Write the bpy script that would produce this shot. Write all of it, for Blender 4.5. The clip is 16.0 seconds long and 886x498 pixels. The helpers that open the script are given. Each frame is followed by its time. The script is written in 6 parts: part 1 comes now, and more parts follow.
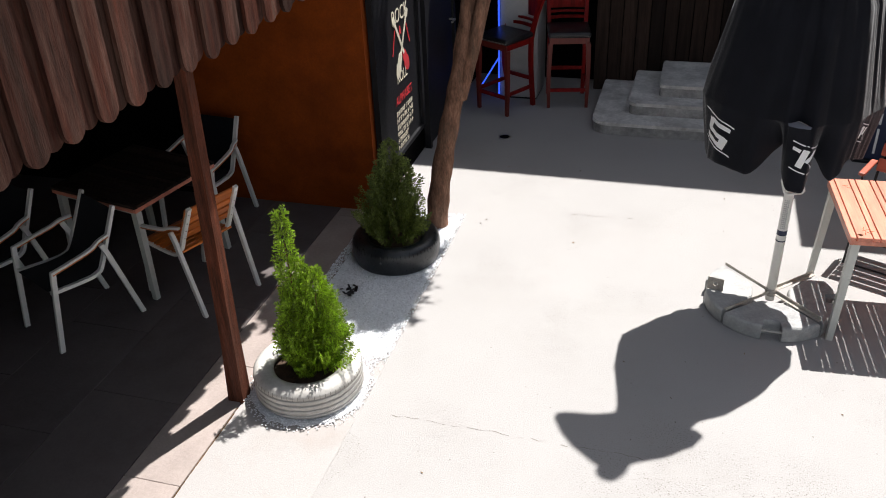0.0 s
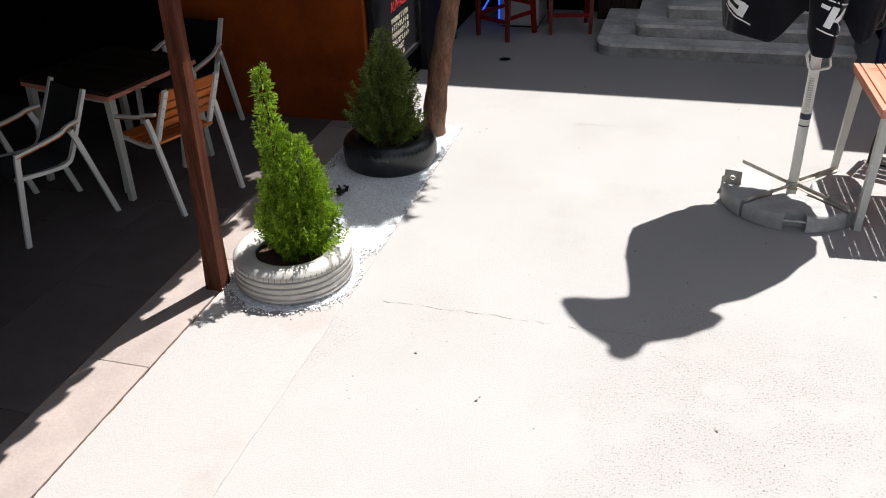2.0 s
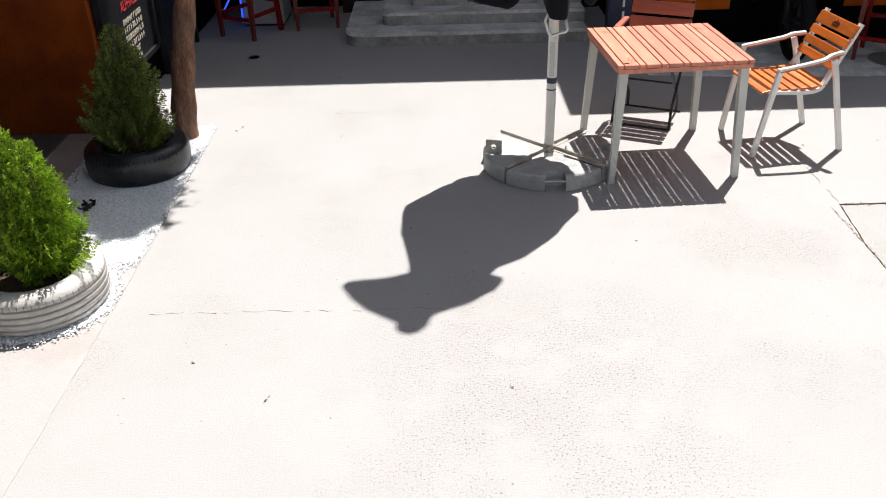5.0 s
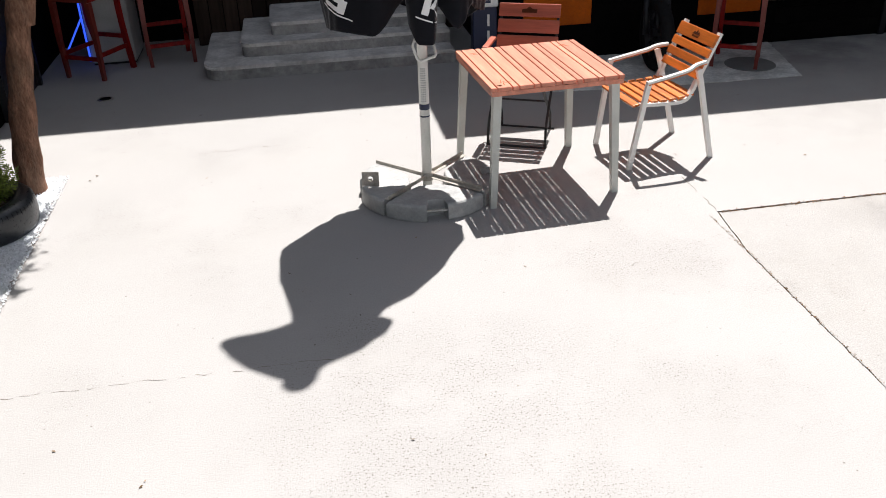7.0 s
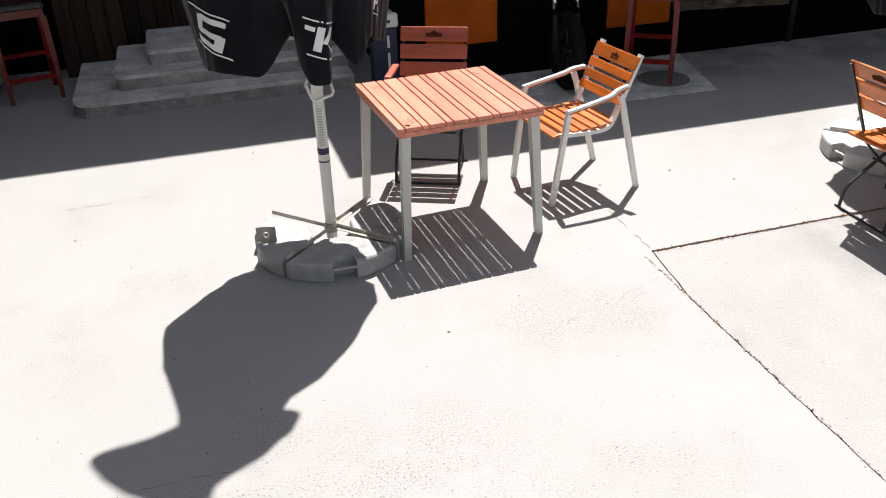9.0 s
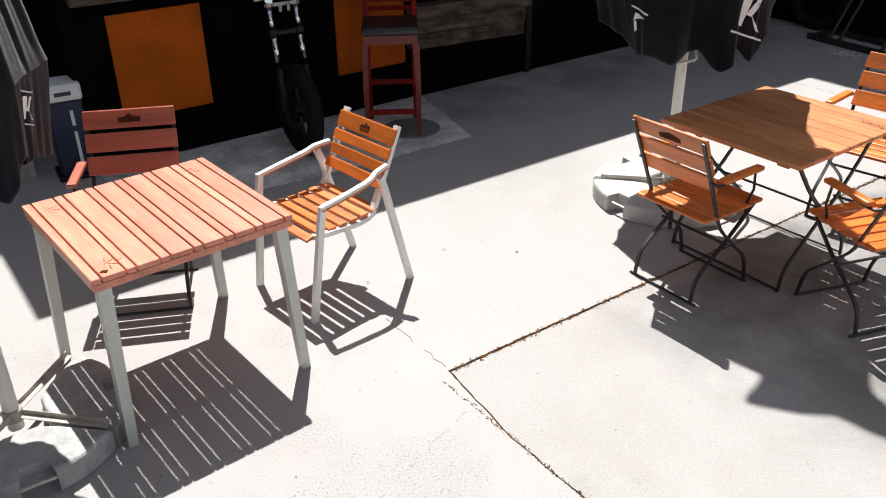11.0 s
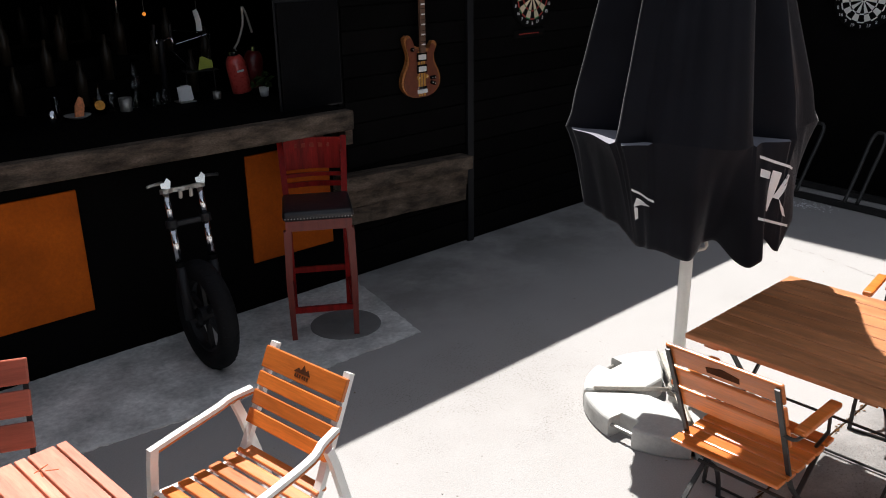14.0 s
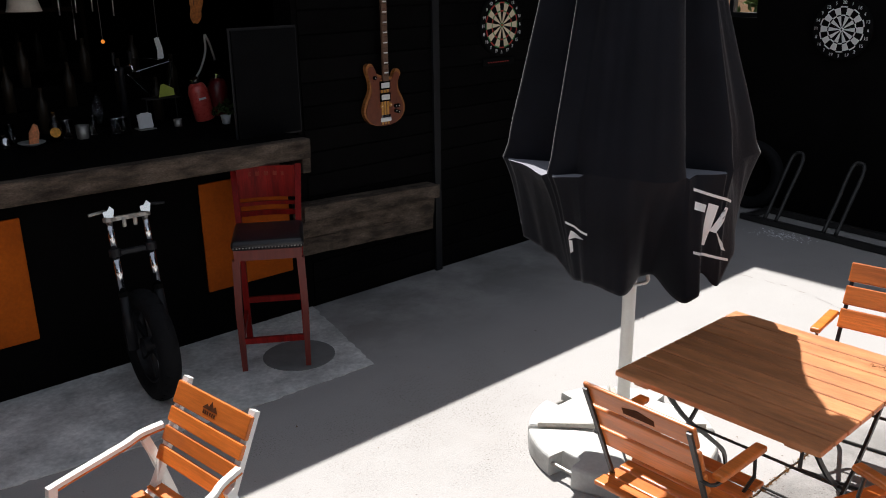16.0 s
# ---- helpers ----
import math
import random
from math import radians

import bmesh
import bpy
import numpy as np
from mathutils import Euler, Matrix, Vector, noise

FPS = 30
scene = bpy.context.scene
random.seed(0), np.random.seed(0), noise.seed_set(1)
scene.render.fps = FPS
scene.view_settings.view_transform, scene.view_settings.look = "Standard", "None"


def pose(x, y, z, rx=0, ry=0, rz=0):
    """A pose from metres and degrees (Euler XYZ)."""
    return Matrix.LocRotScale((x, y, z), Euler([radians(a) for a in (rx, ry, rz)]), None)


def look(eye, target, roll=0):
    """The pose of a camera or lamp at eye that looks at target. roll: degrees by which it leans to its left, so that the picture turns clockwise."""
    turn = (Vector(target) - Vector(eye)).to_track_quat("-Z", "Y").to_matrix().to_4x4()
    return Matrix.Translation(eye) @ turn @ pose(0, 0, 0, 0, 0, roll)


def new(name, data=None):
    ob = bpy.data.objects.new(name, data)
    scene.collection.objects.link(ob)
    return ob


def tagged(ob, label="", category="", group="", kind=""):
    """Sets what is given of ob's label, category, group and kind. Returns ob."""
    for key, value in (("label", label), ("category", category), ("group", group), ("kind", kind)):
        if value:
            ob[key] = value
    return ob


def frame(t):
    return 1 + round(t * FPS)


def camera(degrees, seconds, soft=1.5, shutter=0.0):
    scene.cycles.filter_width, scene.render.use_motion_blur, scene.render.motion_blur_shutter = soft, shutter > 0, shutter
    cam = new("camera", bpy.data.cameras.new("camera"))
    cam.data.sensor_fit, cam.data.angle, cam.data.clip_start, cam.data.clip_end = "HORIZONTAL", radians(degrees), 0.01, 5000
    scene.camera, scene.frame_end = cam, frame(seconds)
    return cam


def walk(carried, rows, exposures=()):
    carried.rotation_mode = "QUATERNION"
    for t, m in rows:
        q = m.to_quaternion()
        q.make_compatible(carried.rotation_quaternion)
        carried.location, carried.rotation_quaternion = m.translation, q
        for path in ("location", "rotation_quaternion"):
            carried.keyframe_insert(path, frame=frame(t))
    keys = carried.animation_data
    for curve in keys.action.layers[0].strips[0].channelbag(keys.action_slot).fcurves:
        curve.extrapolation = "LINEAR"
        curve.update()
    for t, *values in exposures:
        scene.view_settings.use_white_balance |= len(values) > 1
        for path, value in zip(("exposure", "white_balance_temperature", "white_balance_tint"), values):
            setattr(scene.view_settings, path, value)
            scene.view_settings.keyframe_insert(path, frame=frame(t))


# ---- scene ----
cam = camera(55.1, 16.0, soft=1.0)

PATH = [
    (0, (0.306, 0.108, 3.285), (0.198, 1.828, 2.27), -2.5),
    (0.5, (0.3, 0.091, 3.1), (0.193, 1.817, 2.095), -2.4),
    (1, (0.292, 0.089, 2.775), (0.185, 1.814, 1.769), -2.3),
    (1.5, (0.291, 0.095, 2.561), (0.182, 1.818, 1.55), -2.4),
    (2, (0.286, 0.103, 2.483), (0.182, 1.827, 1.473), -2.4),
    (2.5, (0.287, 0.113, 2.435), (0.227, 1.838, 1.426), -2.3),
    (3, (0.299, 0.106, 2.373), (0.336, 1.831, 1.361), -2.3),
    (3.5, (0.31, 0.105, 2.29), (0.476, 1.824, 1.281), -2.5),
    (4, (0.307, 0.118, 2.277), (0.575, 1.82, 1.262), -2.3),
    (6.3, (0.342, 0.313, 2.249), (0.907, 1.97, 1.282), -1.7),
    (6.5, (0.364, 0.339, 2.245), (0.958, 1.987, 1.28), -2.0),
    (7, (0.379, 0.413, 2.248), (1.056, 2.028, 1.282), -1.9),
    (7.5, (0.404, 0.509, 2.248), (1.138, 2.098, 1.28), -1.7),
    (8, (0.462, 0.625, 2.234), (1.238, 2.196, 1.268), -1.9),
    (8.5, (0.541, 0.776, 2.243), (1.354, 2.327, 1.276), -1.9),
    (9, (0.638, 0.978, 2.231), (1.506, 2.501, 1.267), -1.9),
    (9.5, (0.785, 1.218, 2.233), (1.768, 2.668, 1.266), -1.8),
    (10, (0.973, 1.454, 2.231), (2.075, 2.815, 1.266), -1.7),
    (10.2, (1.037, 1.549, 2.227), (2.191, 2.867, 1.262), -1.4),
    (12.3, (1.684, 2.422, 2.203), (3.166, 3.419, 1.304), -0.8),
    (12.5, (1.735, 2.48, 2.202), (3.226, 3.484, 1.325), -0.9),
    (13, (1.891, 2.66, 2.204), (3.406, 3.681, 1.389), -0.9),
    (13.5, (2.035, 2.807, 2.204), (3.572, 3.846, 1.457), -0.9),
    (14, (2.088, 2.86, 2.2), (3.647, 3.912, 1.52), -0.9),
    (14.5, (2.116, 2.854, 2.192), (3.69, 3.915, 1.562), -0.9),
    (15, (2.178, 2.794, 2.187), (3.754, 3.856, 1.565), -0.8),
    (15.5, (2.271, 2.706, 2.192), (3.842, 3.775, 1.569), -0.8),
    (16, (2.351, 2.622, 2.197), (3.91, 3.709, 1.574), -0.8),
]
walk(cam, [(t, look(eye, target, roll)) for t, eye, target, roll in PATH])

# ---- light ----
SUN_DIR = Vector((0.334, 0.407, 1.0)).normalized()
world = bpy.data.worlds.new("sky_world")
scene.world = world
world.use_nodes = True
wn = world.node_tree
sky = wn.nodes.new("ShaderNodeTexSky")
sky.sky_type = "NISHITA"
sky.sun_disc = False
sky.sun_elevation = math.asin(SUN_DIR.z)
sky.sun_rotation = math.atan2(SUN_DIR.x, SUN_DIR.y)
soft_sky = wn.nodes.new("ShaderNodeHueSaturation")
soft_sky.inputs["Saturation"].default_value = 0.4
wn.links.new(sky.outputs[0], soft_sky.inputs["Color"])
wn.links.new(soft_sky.outputs[0], wn.nodes["Background"].inputs[0])
wn.nodes["Background"].inputs[1].default_value = 0.077
sun = new("sun", bpy.data.lights.new("sun", "SUN"))
sun.data.energy = 5.0
sun.data.angle = radians(0.55)
sun.data.color = (1.0, 0.972, 0.945)
sun.matrix_world = look(SUN_DIR * 30, (0, 0, 0))
scene.view_settings.exposure = 0.82

# ---- helpers ----
GRID = pose(0, 0, 0, 0, 0, -13.5)     # the yard's own axes: u along the bar front, v away from the first view


def at(u, v, z=0.0, turn=0.0):
    return GRID @ pose(u, v, z, 0, 0, turn)


def box(bm, size, m=None, bevel=0.0, segments=1):
    m = m or Matrix()
    made = bmesh.ops.create_cube(bm, size=1.0, matrix=m @ Matrix.Diagonal((*size, 1)))
    if bevel:
        edges = list({e for v in made["verts"] for e in v.link_edges})
        bmesh.ops.bevel(bm, geom=edges, offset=bevel, segments=segments, affect="EDGES", profile=0.5)
    return bm


def block(x0, x1, y0, y1, z0, z1, bevel=0.0, bm=None):
    bm = bm or bmesh.new()
    return box(bm, (x1 - x0, y1 - y0, z1 - z0), pose((x0 + x1) / 2, (y0 + y1) / 2, (z0 + z1) / 2), bevel)


def smooth_line(pts, steps=6):
    """A rounded line through the points."""
    pts = [Vector(p) for p in pts]
    out = []
    for i in range(len(pts) - 1):
        a, b = pts[max(i - 1, 0)], pts[i]
        c, d = pts[i + 1], pts[min(i + 2, len(pts) - 1)]
        for k in range(steps):
            t = k / steps
            out.append(0.5 * ((2 * b) + (c - a) * t + (2 * a - 5 * b + 4 * c - d) * t * t + (3 * b - a - 3 * c + d) * t ** 3))
    out.append(pts[-1])
    return out


def tube(bm, pts, radius, seg=8, flat=None, spin=0.0):
    """A bar along points. radius: a number or one for each point; flat: (width, depth) for a squared bar."""
    pts = [Vector(p) for p in pts]
    n = len(pts)
    radii = radius if isinstance(radius, (list, tuple)) else [radius] * n
    rings, side = [], None
    for i, p in enumerate(pts):
        d = (pts[min(i + 1, n - 1)] - pts[max(i - 1, 0)]).normalized()
        if side is None:
            ref = Vector((1, 0, 0)) if abs(d.x) < 0.8 else Vector((0, 1, 0))
            side = (ref - d * ref.dot(d)).normalized()
        else:
            side = (side - d * side.dot(d)).normalized()
        up = d.cross(side)
        ring = []
        if flat:
            w, h = flat
            for a, b in ((1, 1), (-1, 1), (-1, -1), (1, -1)):
                ring.append(bm.verts.new(p + side * a * w / 2 * radii[i] + up * b * h / 2 * radii[i]))
        else:
            for k in range(seg):
                a = 2 * math.pi * k / seg + spin
                ring.append(bm.verts.new(p + (side * math.cos(a) + up * math.sin(a)) * radii[i]))
        rings.append(ring)
    m = len(rings[0])
    for r0, r1 in zip(rings, rings[1:]):
        for k in range(m):
            bm.faces.new((r0[k], r0[(k + 1) % m], r1[(k + 1) % m], r1[k]))
    bm.faces.new(list(reversed(rings[0])))
    bm.faces.new(rings[-1])
    return bm


def lathe(bm, profile, seg=24, m=None, close=False):
    m = m or Matrix()
    rings = []
    for r, z in profile:
        rings.append([bm.verts.new(m @ Vector((r * math.cos(2 * math.pi * k / seg), r * math.sin(2 * math.pi * k / seg), z))) for k in range(seg)])
    pairs = list(zip(rings, rings[1:]))
    if close:
        pairs.append((rings[-1], rings[0]))
    for a, b in pairs:
        for k in range(seg):
            bm.faces.new((a[k], a[(k + 1) % seg], b[(k + 1) % seg], b[k]))
    if not close:
        if profile[0][0] > 1e-4:
            bm.faces.new(list(reversed(rings[0])))
        if profile[-1][0] > 1e-4:
            bm.faces.new(rings[-1])
    return bm


def prism(bm, outline, z0, z1, m=None):
    """A flat plate of the outline (x, y), from z0 to z1."""
    m = m or Matrix()
    low = [bm.verts.new(m @ Vector((x, y, z0))) for x, y in outline]
    high = [bm.verts.new(m @ Vector((x, y, z1))) for x, y in outline]
    bm.faces.new(list(reversed(low)))
    bm.faces.new(high)
    n = len(outline)
    for k in range(n):
        bm.faces.new((low[k], low[(k + 1) % n], high[(k + 1) % n], high[k]))
    return bm


def mesh_of(name, bm, material, smooth=False):
    bmesh.ops.recalc_face_normals(bm, faces=bm.faces)
    me = bpy.data.meshes.new(name)
    bm.to_mesh(me)
    bm.free()
    if material:
        me.materials.append(material)
    if smooth:
        me.shade_smooth()
    return me


def part(name, bm, material, parent, label="", smooth=False, m=None):
    me = bm if isinstance(bm, bpy.types.Mesh) else mesh_of(name, bm, material, smooth)
    ob = new(name, me)
    ob.parent = parent
    if m is not None:
        ob.matrix_basis = m
    return tagged(ob, label)


def thing(name, m, label, category, group="", kind=""):
    ob = new(name)
    ob.empty_display_size = 0.1
    ob.matrix_world = m
    return tagged(ob, label, category, group, kind)


def solid(name, bm, material, m, label, category="", group="", kind="", smooth=False):
    ob = new(name, mesh_of(name, bm, material, smooth))
    ob.matrix_world = m
    return tagged(ob, label, category, group, kind)


def lettering(name, text, size, material, parent, m, depth=0.001, squash=1.0):
    cu = bpy.data.curves.new(name, "FONT")
    cu.body, cu.size, cu.extrude, cu.align_x, cu.align_y = text, size, depth, "CENTER", "CENTER"
    tmp = bpy.data.objects.new(name, cu)
    scene.collection.objects.link(tmp)
    me = bpy.data.meshes.new_from_object(tmp.evaluated_get(bpy.context.evaluated_depsgraph_get()))
    bpy.data.objects.remove(tmp)
    me.materials.append(material)
    ob = new(name, me)
    ob.parent = parent
    ob.matrix_basis = m @ Matrix.Diagonal((squash, 1, 1, 1))
    return ob


# ---- materials ----
def paint(name, colour, rough=0.6, metal=0.0, vary=0.25, scale=6.0, fine=60.0, bump=0.15, dirt=None, dirt_amount=0.3,
          grain=None, per_object=0.0, per_island=0.0, coat=0.0, spec=0.5, translucent=0.0, pits=0.0, stain_shade=None, blotch=None, sheen=0.0, worn=(0.1, 1.25, 2.3, 3.7)):
    """A surface with variation at two scales. grain: axis stretch of the noise; dirt: a second colour in patches."""
    mat = bpy.data.materials.new(name)
    mat.use_nodes = True
    nt = mat.node_tree
    N, L = nt.nodes, nt.links
    bsdf = N["Principled BSDF"]
    co = N.new("ShaderNodeTexCoord")
    mp = N.new("ShaderNodeMapping")
    L.new(co.outputs["Object"], mp.inputs[0])
    if grain:
        mp.inputs["Scale"].default_value = grain
    info = N.new("ShaderNodeObjectInfo")
    if per_object:
        add = N.new("ShaderNodeVectorMath")
        add.operation = "MULTIPLY_ADD"
        add.inputs[0].default_value = (7.3, 3.1, 5.7)
        L.new(info.outputs["Random"], add.inputs[1])
        L.new(co.outputs["Object"], add.inputs[2])
        L.new(add.outputs[0], mp.inputs[0])

    def noisy(s, detail=4.0, r=0.55):
        n = N.new("ShaderNodeTexNoise")
        n.inputs["Scale"].default_value, n.inputs["Detail"].default_value, n.inputs["Roughness"].default_value = s, detail, r
        L.new(mp.outputs[0], n.inputs["Vector"])
        return n.outputs["Fac"]

    def ramp(v, a, b, lo, hi):
        n = N.new("ShaderNodeMapRange")
        L.new(v, n.inputs[0])
        for i, x in enumerate((a, b, lo, hi)):
            n.inputs[i + 1].default_value = x
        return n.outputs[0]

    def times(a, b):
        n = N.new("ShaderNodeMath")
        n.operation = "MULTIPLY"
        L.new(a, n.inputs[0])
        L.new(b, n.inputs[1])
        return n.outputs[0]

    big, small = noisy(scale), noisy(fine, 6.0, 0.65)
    blotch = vary if blotch is None else blotch
    value = times(ramp(big, 0.3, 0.7, 1 - blotch, 1 + blotch), ramp(small, 0.3, 0.7, 1 - vary * 0.7, 1 + vary * 0.7))
    if per_object:
        value = times(value, ramp(info.outputs["Random"], 0, 1, 1 - per_object, 1 + per_object))
    if per_island:
        geo = N.new("ShaderNodeNewGeometry")
        value = times(value, ramp(geo.outputs["Random Per Island"], 0, 1, 1 - per_island, 1 + per_island))
    base = N.new("ShaderNodeRGB")
    base.outputs[0].default_value = (*colour, 1)
    colour_out = base.outputs[0]
    if dirt:
        mix = N.new("ShaderNodeMix")
        mix.data_type = "RGBA"
        L.new(ramp(noisy(scale * 0.6, 5.0, 0.7), 0.62 - dirt_amount * 0.5, 0.78, 0, 1), mix.inputs[0])
        L.new(colour_out, mix.inputs[6])
        mix.inputs[7].default_value = (*dirt, 1)
        colour_out = mix.outputs[2]
    if pits:
        # crumbled spots: brown pits that crowd in patches
        sep = N.new("ShaderNodeSeparateXYZ")
        L.new(co.outputs["Object"], sep.inputs[0])
        u0, u1, v0, v1 = worn
        area = times(times(ramp(sep.outputs[0], u0 - 0.4, u0 + 0.2, 0, 1), ramp(sep.outputs[0], u1 - 0.2, u1 + 0.4, 1, 0)), times(ramp(sep.outputs[1], v0 - 0.5, v0 + 0.2, 0, 1), ramp(sep.outputs[1], v1 - 0.2, v1 + 0.3, 1, 0)))
        patch = N.new("ShaderNodeMath")
        patch.operation = "MAXIMUM"
        L.new(ramp(noisy(0.75, 6.0, 0.66), 0.53, 0.62, 0.0, 0.8), patch.inputs[0])
        L.new(times(area, ramp(noisy(3.0, 6.0, 0.7), 0.4, 0.52, 0.0, 1)), patch.inputs[1])
        crumbs = times(ramp(noisy(100, 4.0, 0.6), 0.585, 0.62, 0, 1), patch.outputs[0])
        vor = N.new("ShaderNodeTexVoronoi")
        vor.inputs["Scale"].default_value = 11.0
        L.new(mp.outputs[0], vor.inputs["Vector"])
        dots = times(ramp(vor.outputs["Distance"], 0.03, 0.07, 1, 0), ramp(noisy(2.3, 4.0), 0.45, 0.58, 0, 1))
        both = N.new("ShaderNodeMath")
        both.operation = "MAXIMUM"
        L.new(crumbs, both.inputs[0])
        L.new(dots, both.inputs[1])
        spot = N.new("ShaderNodeMix")
        spot.data_type = "RGBA"
        L.new(ramp(both.outputs[0], 0, 1, 0, pits), spot.inputs[0])
        L.new(colour_out, spot.inputs[6])
        spot.inputs[7].default_value = (0.09, 0.07, 0.052, 1)
        colour_out = spot.outputs[2]
        rim = N.new("ShaderNodeMath")
        rim.operation = "MULTIPLY_ADD"
        L.new(times(ramp(noisy(85, 5.0, 0.7), 0.35, 0.65, 0, 1), patch.outputs[0]), rim.inputs[0])
        rim.inputs[1].default_value = 0.75
        L.new(small, rim.inputs[2])
        small = rim.outputs[0]
    if stain_shade:
        # old stains and the deeper shade over them, only in one part of the slab
        u0, u1, v0, v1, depth = stain_shade
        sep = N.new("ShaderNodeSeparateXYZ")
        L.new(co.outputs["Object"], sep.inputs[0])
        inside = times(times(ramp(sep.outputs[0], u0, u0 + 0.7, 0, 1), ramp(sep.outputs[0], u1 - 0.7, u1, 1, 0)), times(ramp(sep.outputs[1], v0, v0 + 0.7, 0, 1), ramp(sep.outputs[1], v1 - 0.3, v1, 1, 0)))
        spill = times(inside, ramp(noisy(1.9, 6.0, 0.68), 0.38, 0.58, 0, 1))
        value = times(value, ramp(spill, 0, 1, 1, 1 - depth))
    scaled = N.new("ShaderNodeVectorMath")
    scaled.operation = "SCALE"
    L.new(colour_out, scaled.inputs[0])
    L.new(value, scaled.inputs["Scale"])
    L.new(scaled.outputs[0], bsdf.inputs["Base Color"])
    L.new(ramp(small, 0.2, 0.8, max(rough - 0.12, 0.03), min(rough + 0.12, 1)), bsdf.inputs["Roughness"])
    bsdf.inputs["Metallic"].default_value = metal
    bsdf.inputs["Coat Weight"].default_value = coat
    bsdf.inputs["Coat Roughness"].default_value = 0.2
    bsdf.inputs["Specular IOR Level"].default_value = spec
    bsdf.inputs["Sheen Weight"].default_value = sheen
    bsdf.inputs["Sheen Roughness"].default_value = 0.35
    if bump:
        b = N.new("ShaderNodeBump")
        b.inputs["Strength"].default_value = bump
        b.inputs["Distance"].default_value = 0.01
        L.new(small, b.inputs["Height"])
        L.new(b.outputs[0], bsdf.inputs["Normal"])
    if translucent:
        tr = N.new("ShaderNodeBsdfTranslucent")
        L.new(scaled.outputs[0], tr.inputs[0])
        ms = N.new("ShaderNodeMixShader")
        ms.inputs[0].default_value = translucent
        L.new(bsdf.outputs[0], ms.inputs[1])
        L.new(tr.outputs[0], ms.inputs[2])
        L.new(ms.outputs[0], N["Material Output"].inputs[0])
    return mat


def glassy(name, colour=(1, 1, 1), rough=0.02):
    mat = bpy.data.materials.new(name)
    mat.use_nodes = True
    b = mat.node_tree.nodes["Principled BSDF"]
    b.inputs["Base Color"].default_value = (*colour, 1)
    b.inputs["Transmission Weight"].default_value = 1.0
    b.inputs["Roughness"].default_value = rough
    return mat


def glow(name, colour, strength):
    mat = bpy.data.materials.new(name)
    mat.use_nodes = True
    b = mat.node_tree.nodes["Principled BSDF"]
    b.inputs["Base Color"].default_value = (*colour, 1)
    b.inputs["Emission Color"].default_value = (*colour, 1)
    b.inputs["Emission Strength"].default_value = strength
    return mat


# the bar strip is darkened for mottled stains and the roof's shade
CONCRETE = paint("concrete", (0.352, 0.338, 0.328), 0.85, vary=0.13, blotch=0.025, scale=1.3, fine=130, bump=0.3, dirt=(0.33, 0.314, 0.3), dirt_amount=0.25, pits=0.7, stain_shade=(2.6, 9.5, 6.6, 10.0, 0.36))
# darkened round the folding table: dirty patches plus the parasol's deep shade
CONCRETE_ROUGH = paint("weathered_concrete", (0.35, 0.335, 0.322), 0.9, vary=0.14, blotch=0.04, scale=2.0, fine=110, bump=0.5, dirt=(0.325, 0.308, 0.29), dirt_amount=0.3, pits=0.6, stain_shade=(3.2, 6.3, 2.4, 4.8, 0.42))
CONCRETE_NEW = paint("pale_concrete", (0.6, 0.6, 0.58), 0.85, vary=0.3, scale=4.0, fine=35, bump=0.3, dirt=(0.3, 0.3, 0.29), dirt_amount=0.3)
# one step concrete in two tones: light on treads, shade on risers
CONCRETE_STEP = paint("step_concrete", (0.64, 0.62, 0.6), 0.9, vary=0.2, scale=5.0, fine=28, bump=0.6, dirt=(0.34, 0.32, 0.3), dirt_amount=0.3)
CONCRETE_RISER = paint("shaded_riser_concrete", (0.4, 0.39, 0.38), 0.95, vary=0.25, scale=6.0, fine=34, bump=0.9, dirt=(0.2, 0.195, 0.19), dirt_amount=0.5)
JOINT = paint("joint_earth", (0.1, 0.05, 0.018), 0.95, vary=0.5, scale=6, fine=70, bump=0.6, dirt=(0.03, 0.018, 0.01), dirt_amount=0.5, spec=0.1)
# slab colour lowered to hold the shade under the canopy
TERRACE = paint("terrace_slab", (0.12, 0.102, 0.1), 0.9, spec=0.15, vary=0.1, scale=3, fine=50, bump=0.25, per_object=0.04, dirt=(0.09, 0.075, 0.073))
SOIL_CRUMB = paint("soil_crumb", (0.11, 0.05, 0.016), 0.95, vary=0.4, scale=20, fine=90, bump=0.3, per_island=0.5, spec=0.1)
CONCRETE_STRIP = paint("stained_concrete_strip", (0.36, 0.342, 0.33), 0.85, vary=0.12, blotch=0.02, scale=0.9, fine=130, bump=0.3, dirt=(0.3, 0.235, 0.195), dirt_amount=0.3)
# pale tone carries the sunlight on the floor's outer edge
KERB = paint("kerb_concrete", (0.33, 0.275, 0.25), 0.85, vary=0.12, scale=4, fine=50, bump=0.35)
ORANGE_PANEL = paint("orange_panel_paint", (0.42, 0.085, 0.005), 0.8, vary=0.2, scale=3, fine=50, bump=0.15, spec=0.15, dirt=(0.26, 0.05, 0.006))
ORANGE = paint("orange_plaster", (0.25, 0.05, 0.006), 0.85, spec=0.12, vary=0.2, scale=2.5, fine=70, bump=0.2, dirt=(0.15, 0.028, 0.006), dirt_amount=0.4)
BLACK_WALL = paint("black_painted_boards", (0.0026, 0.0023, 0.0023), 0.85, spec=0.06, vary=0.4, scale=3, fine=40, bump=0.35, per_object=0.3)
BLACK_GLOSS = paint("black_board", (0.009, 0.009, 0.011), 0.5, spec=0.3, vary=0.2, scale=3, fine=60, bump=0.05)
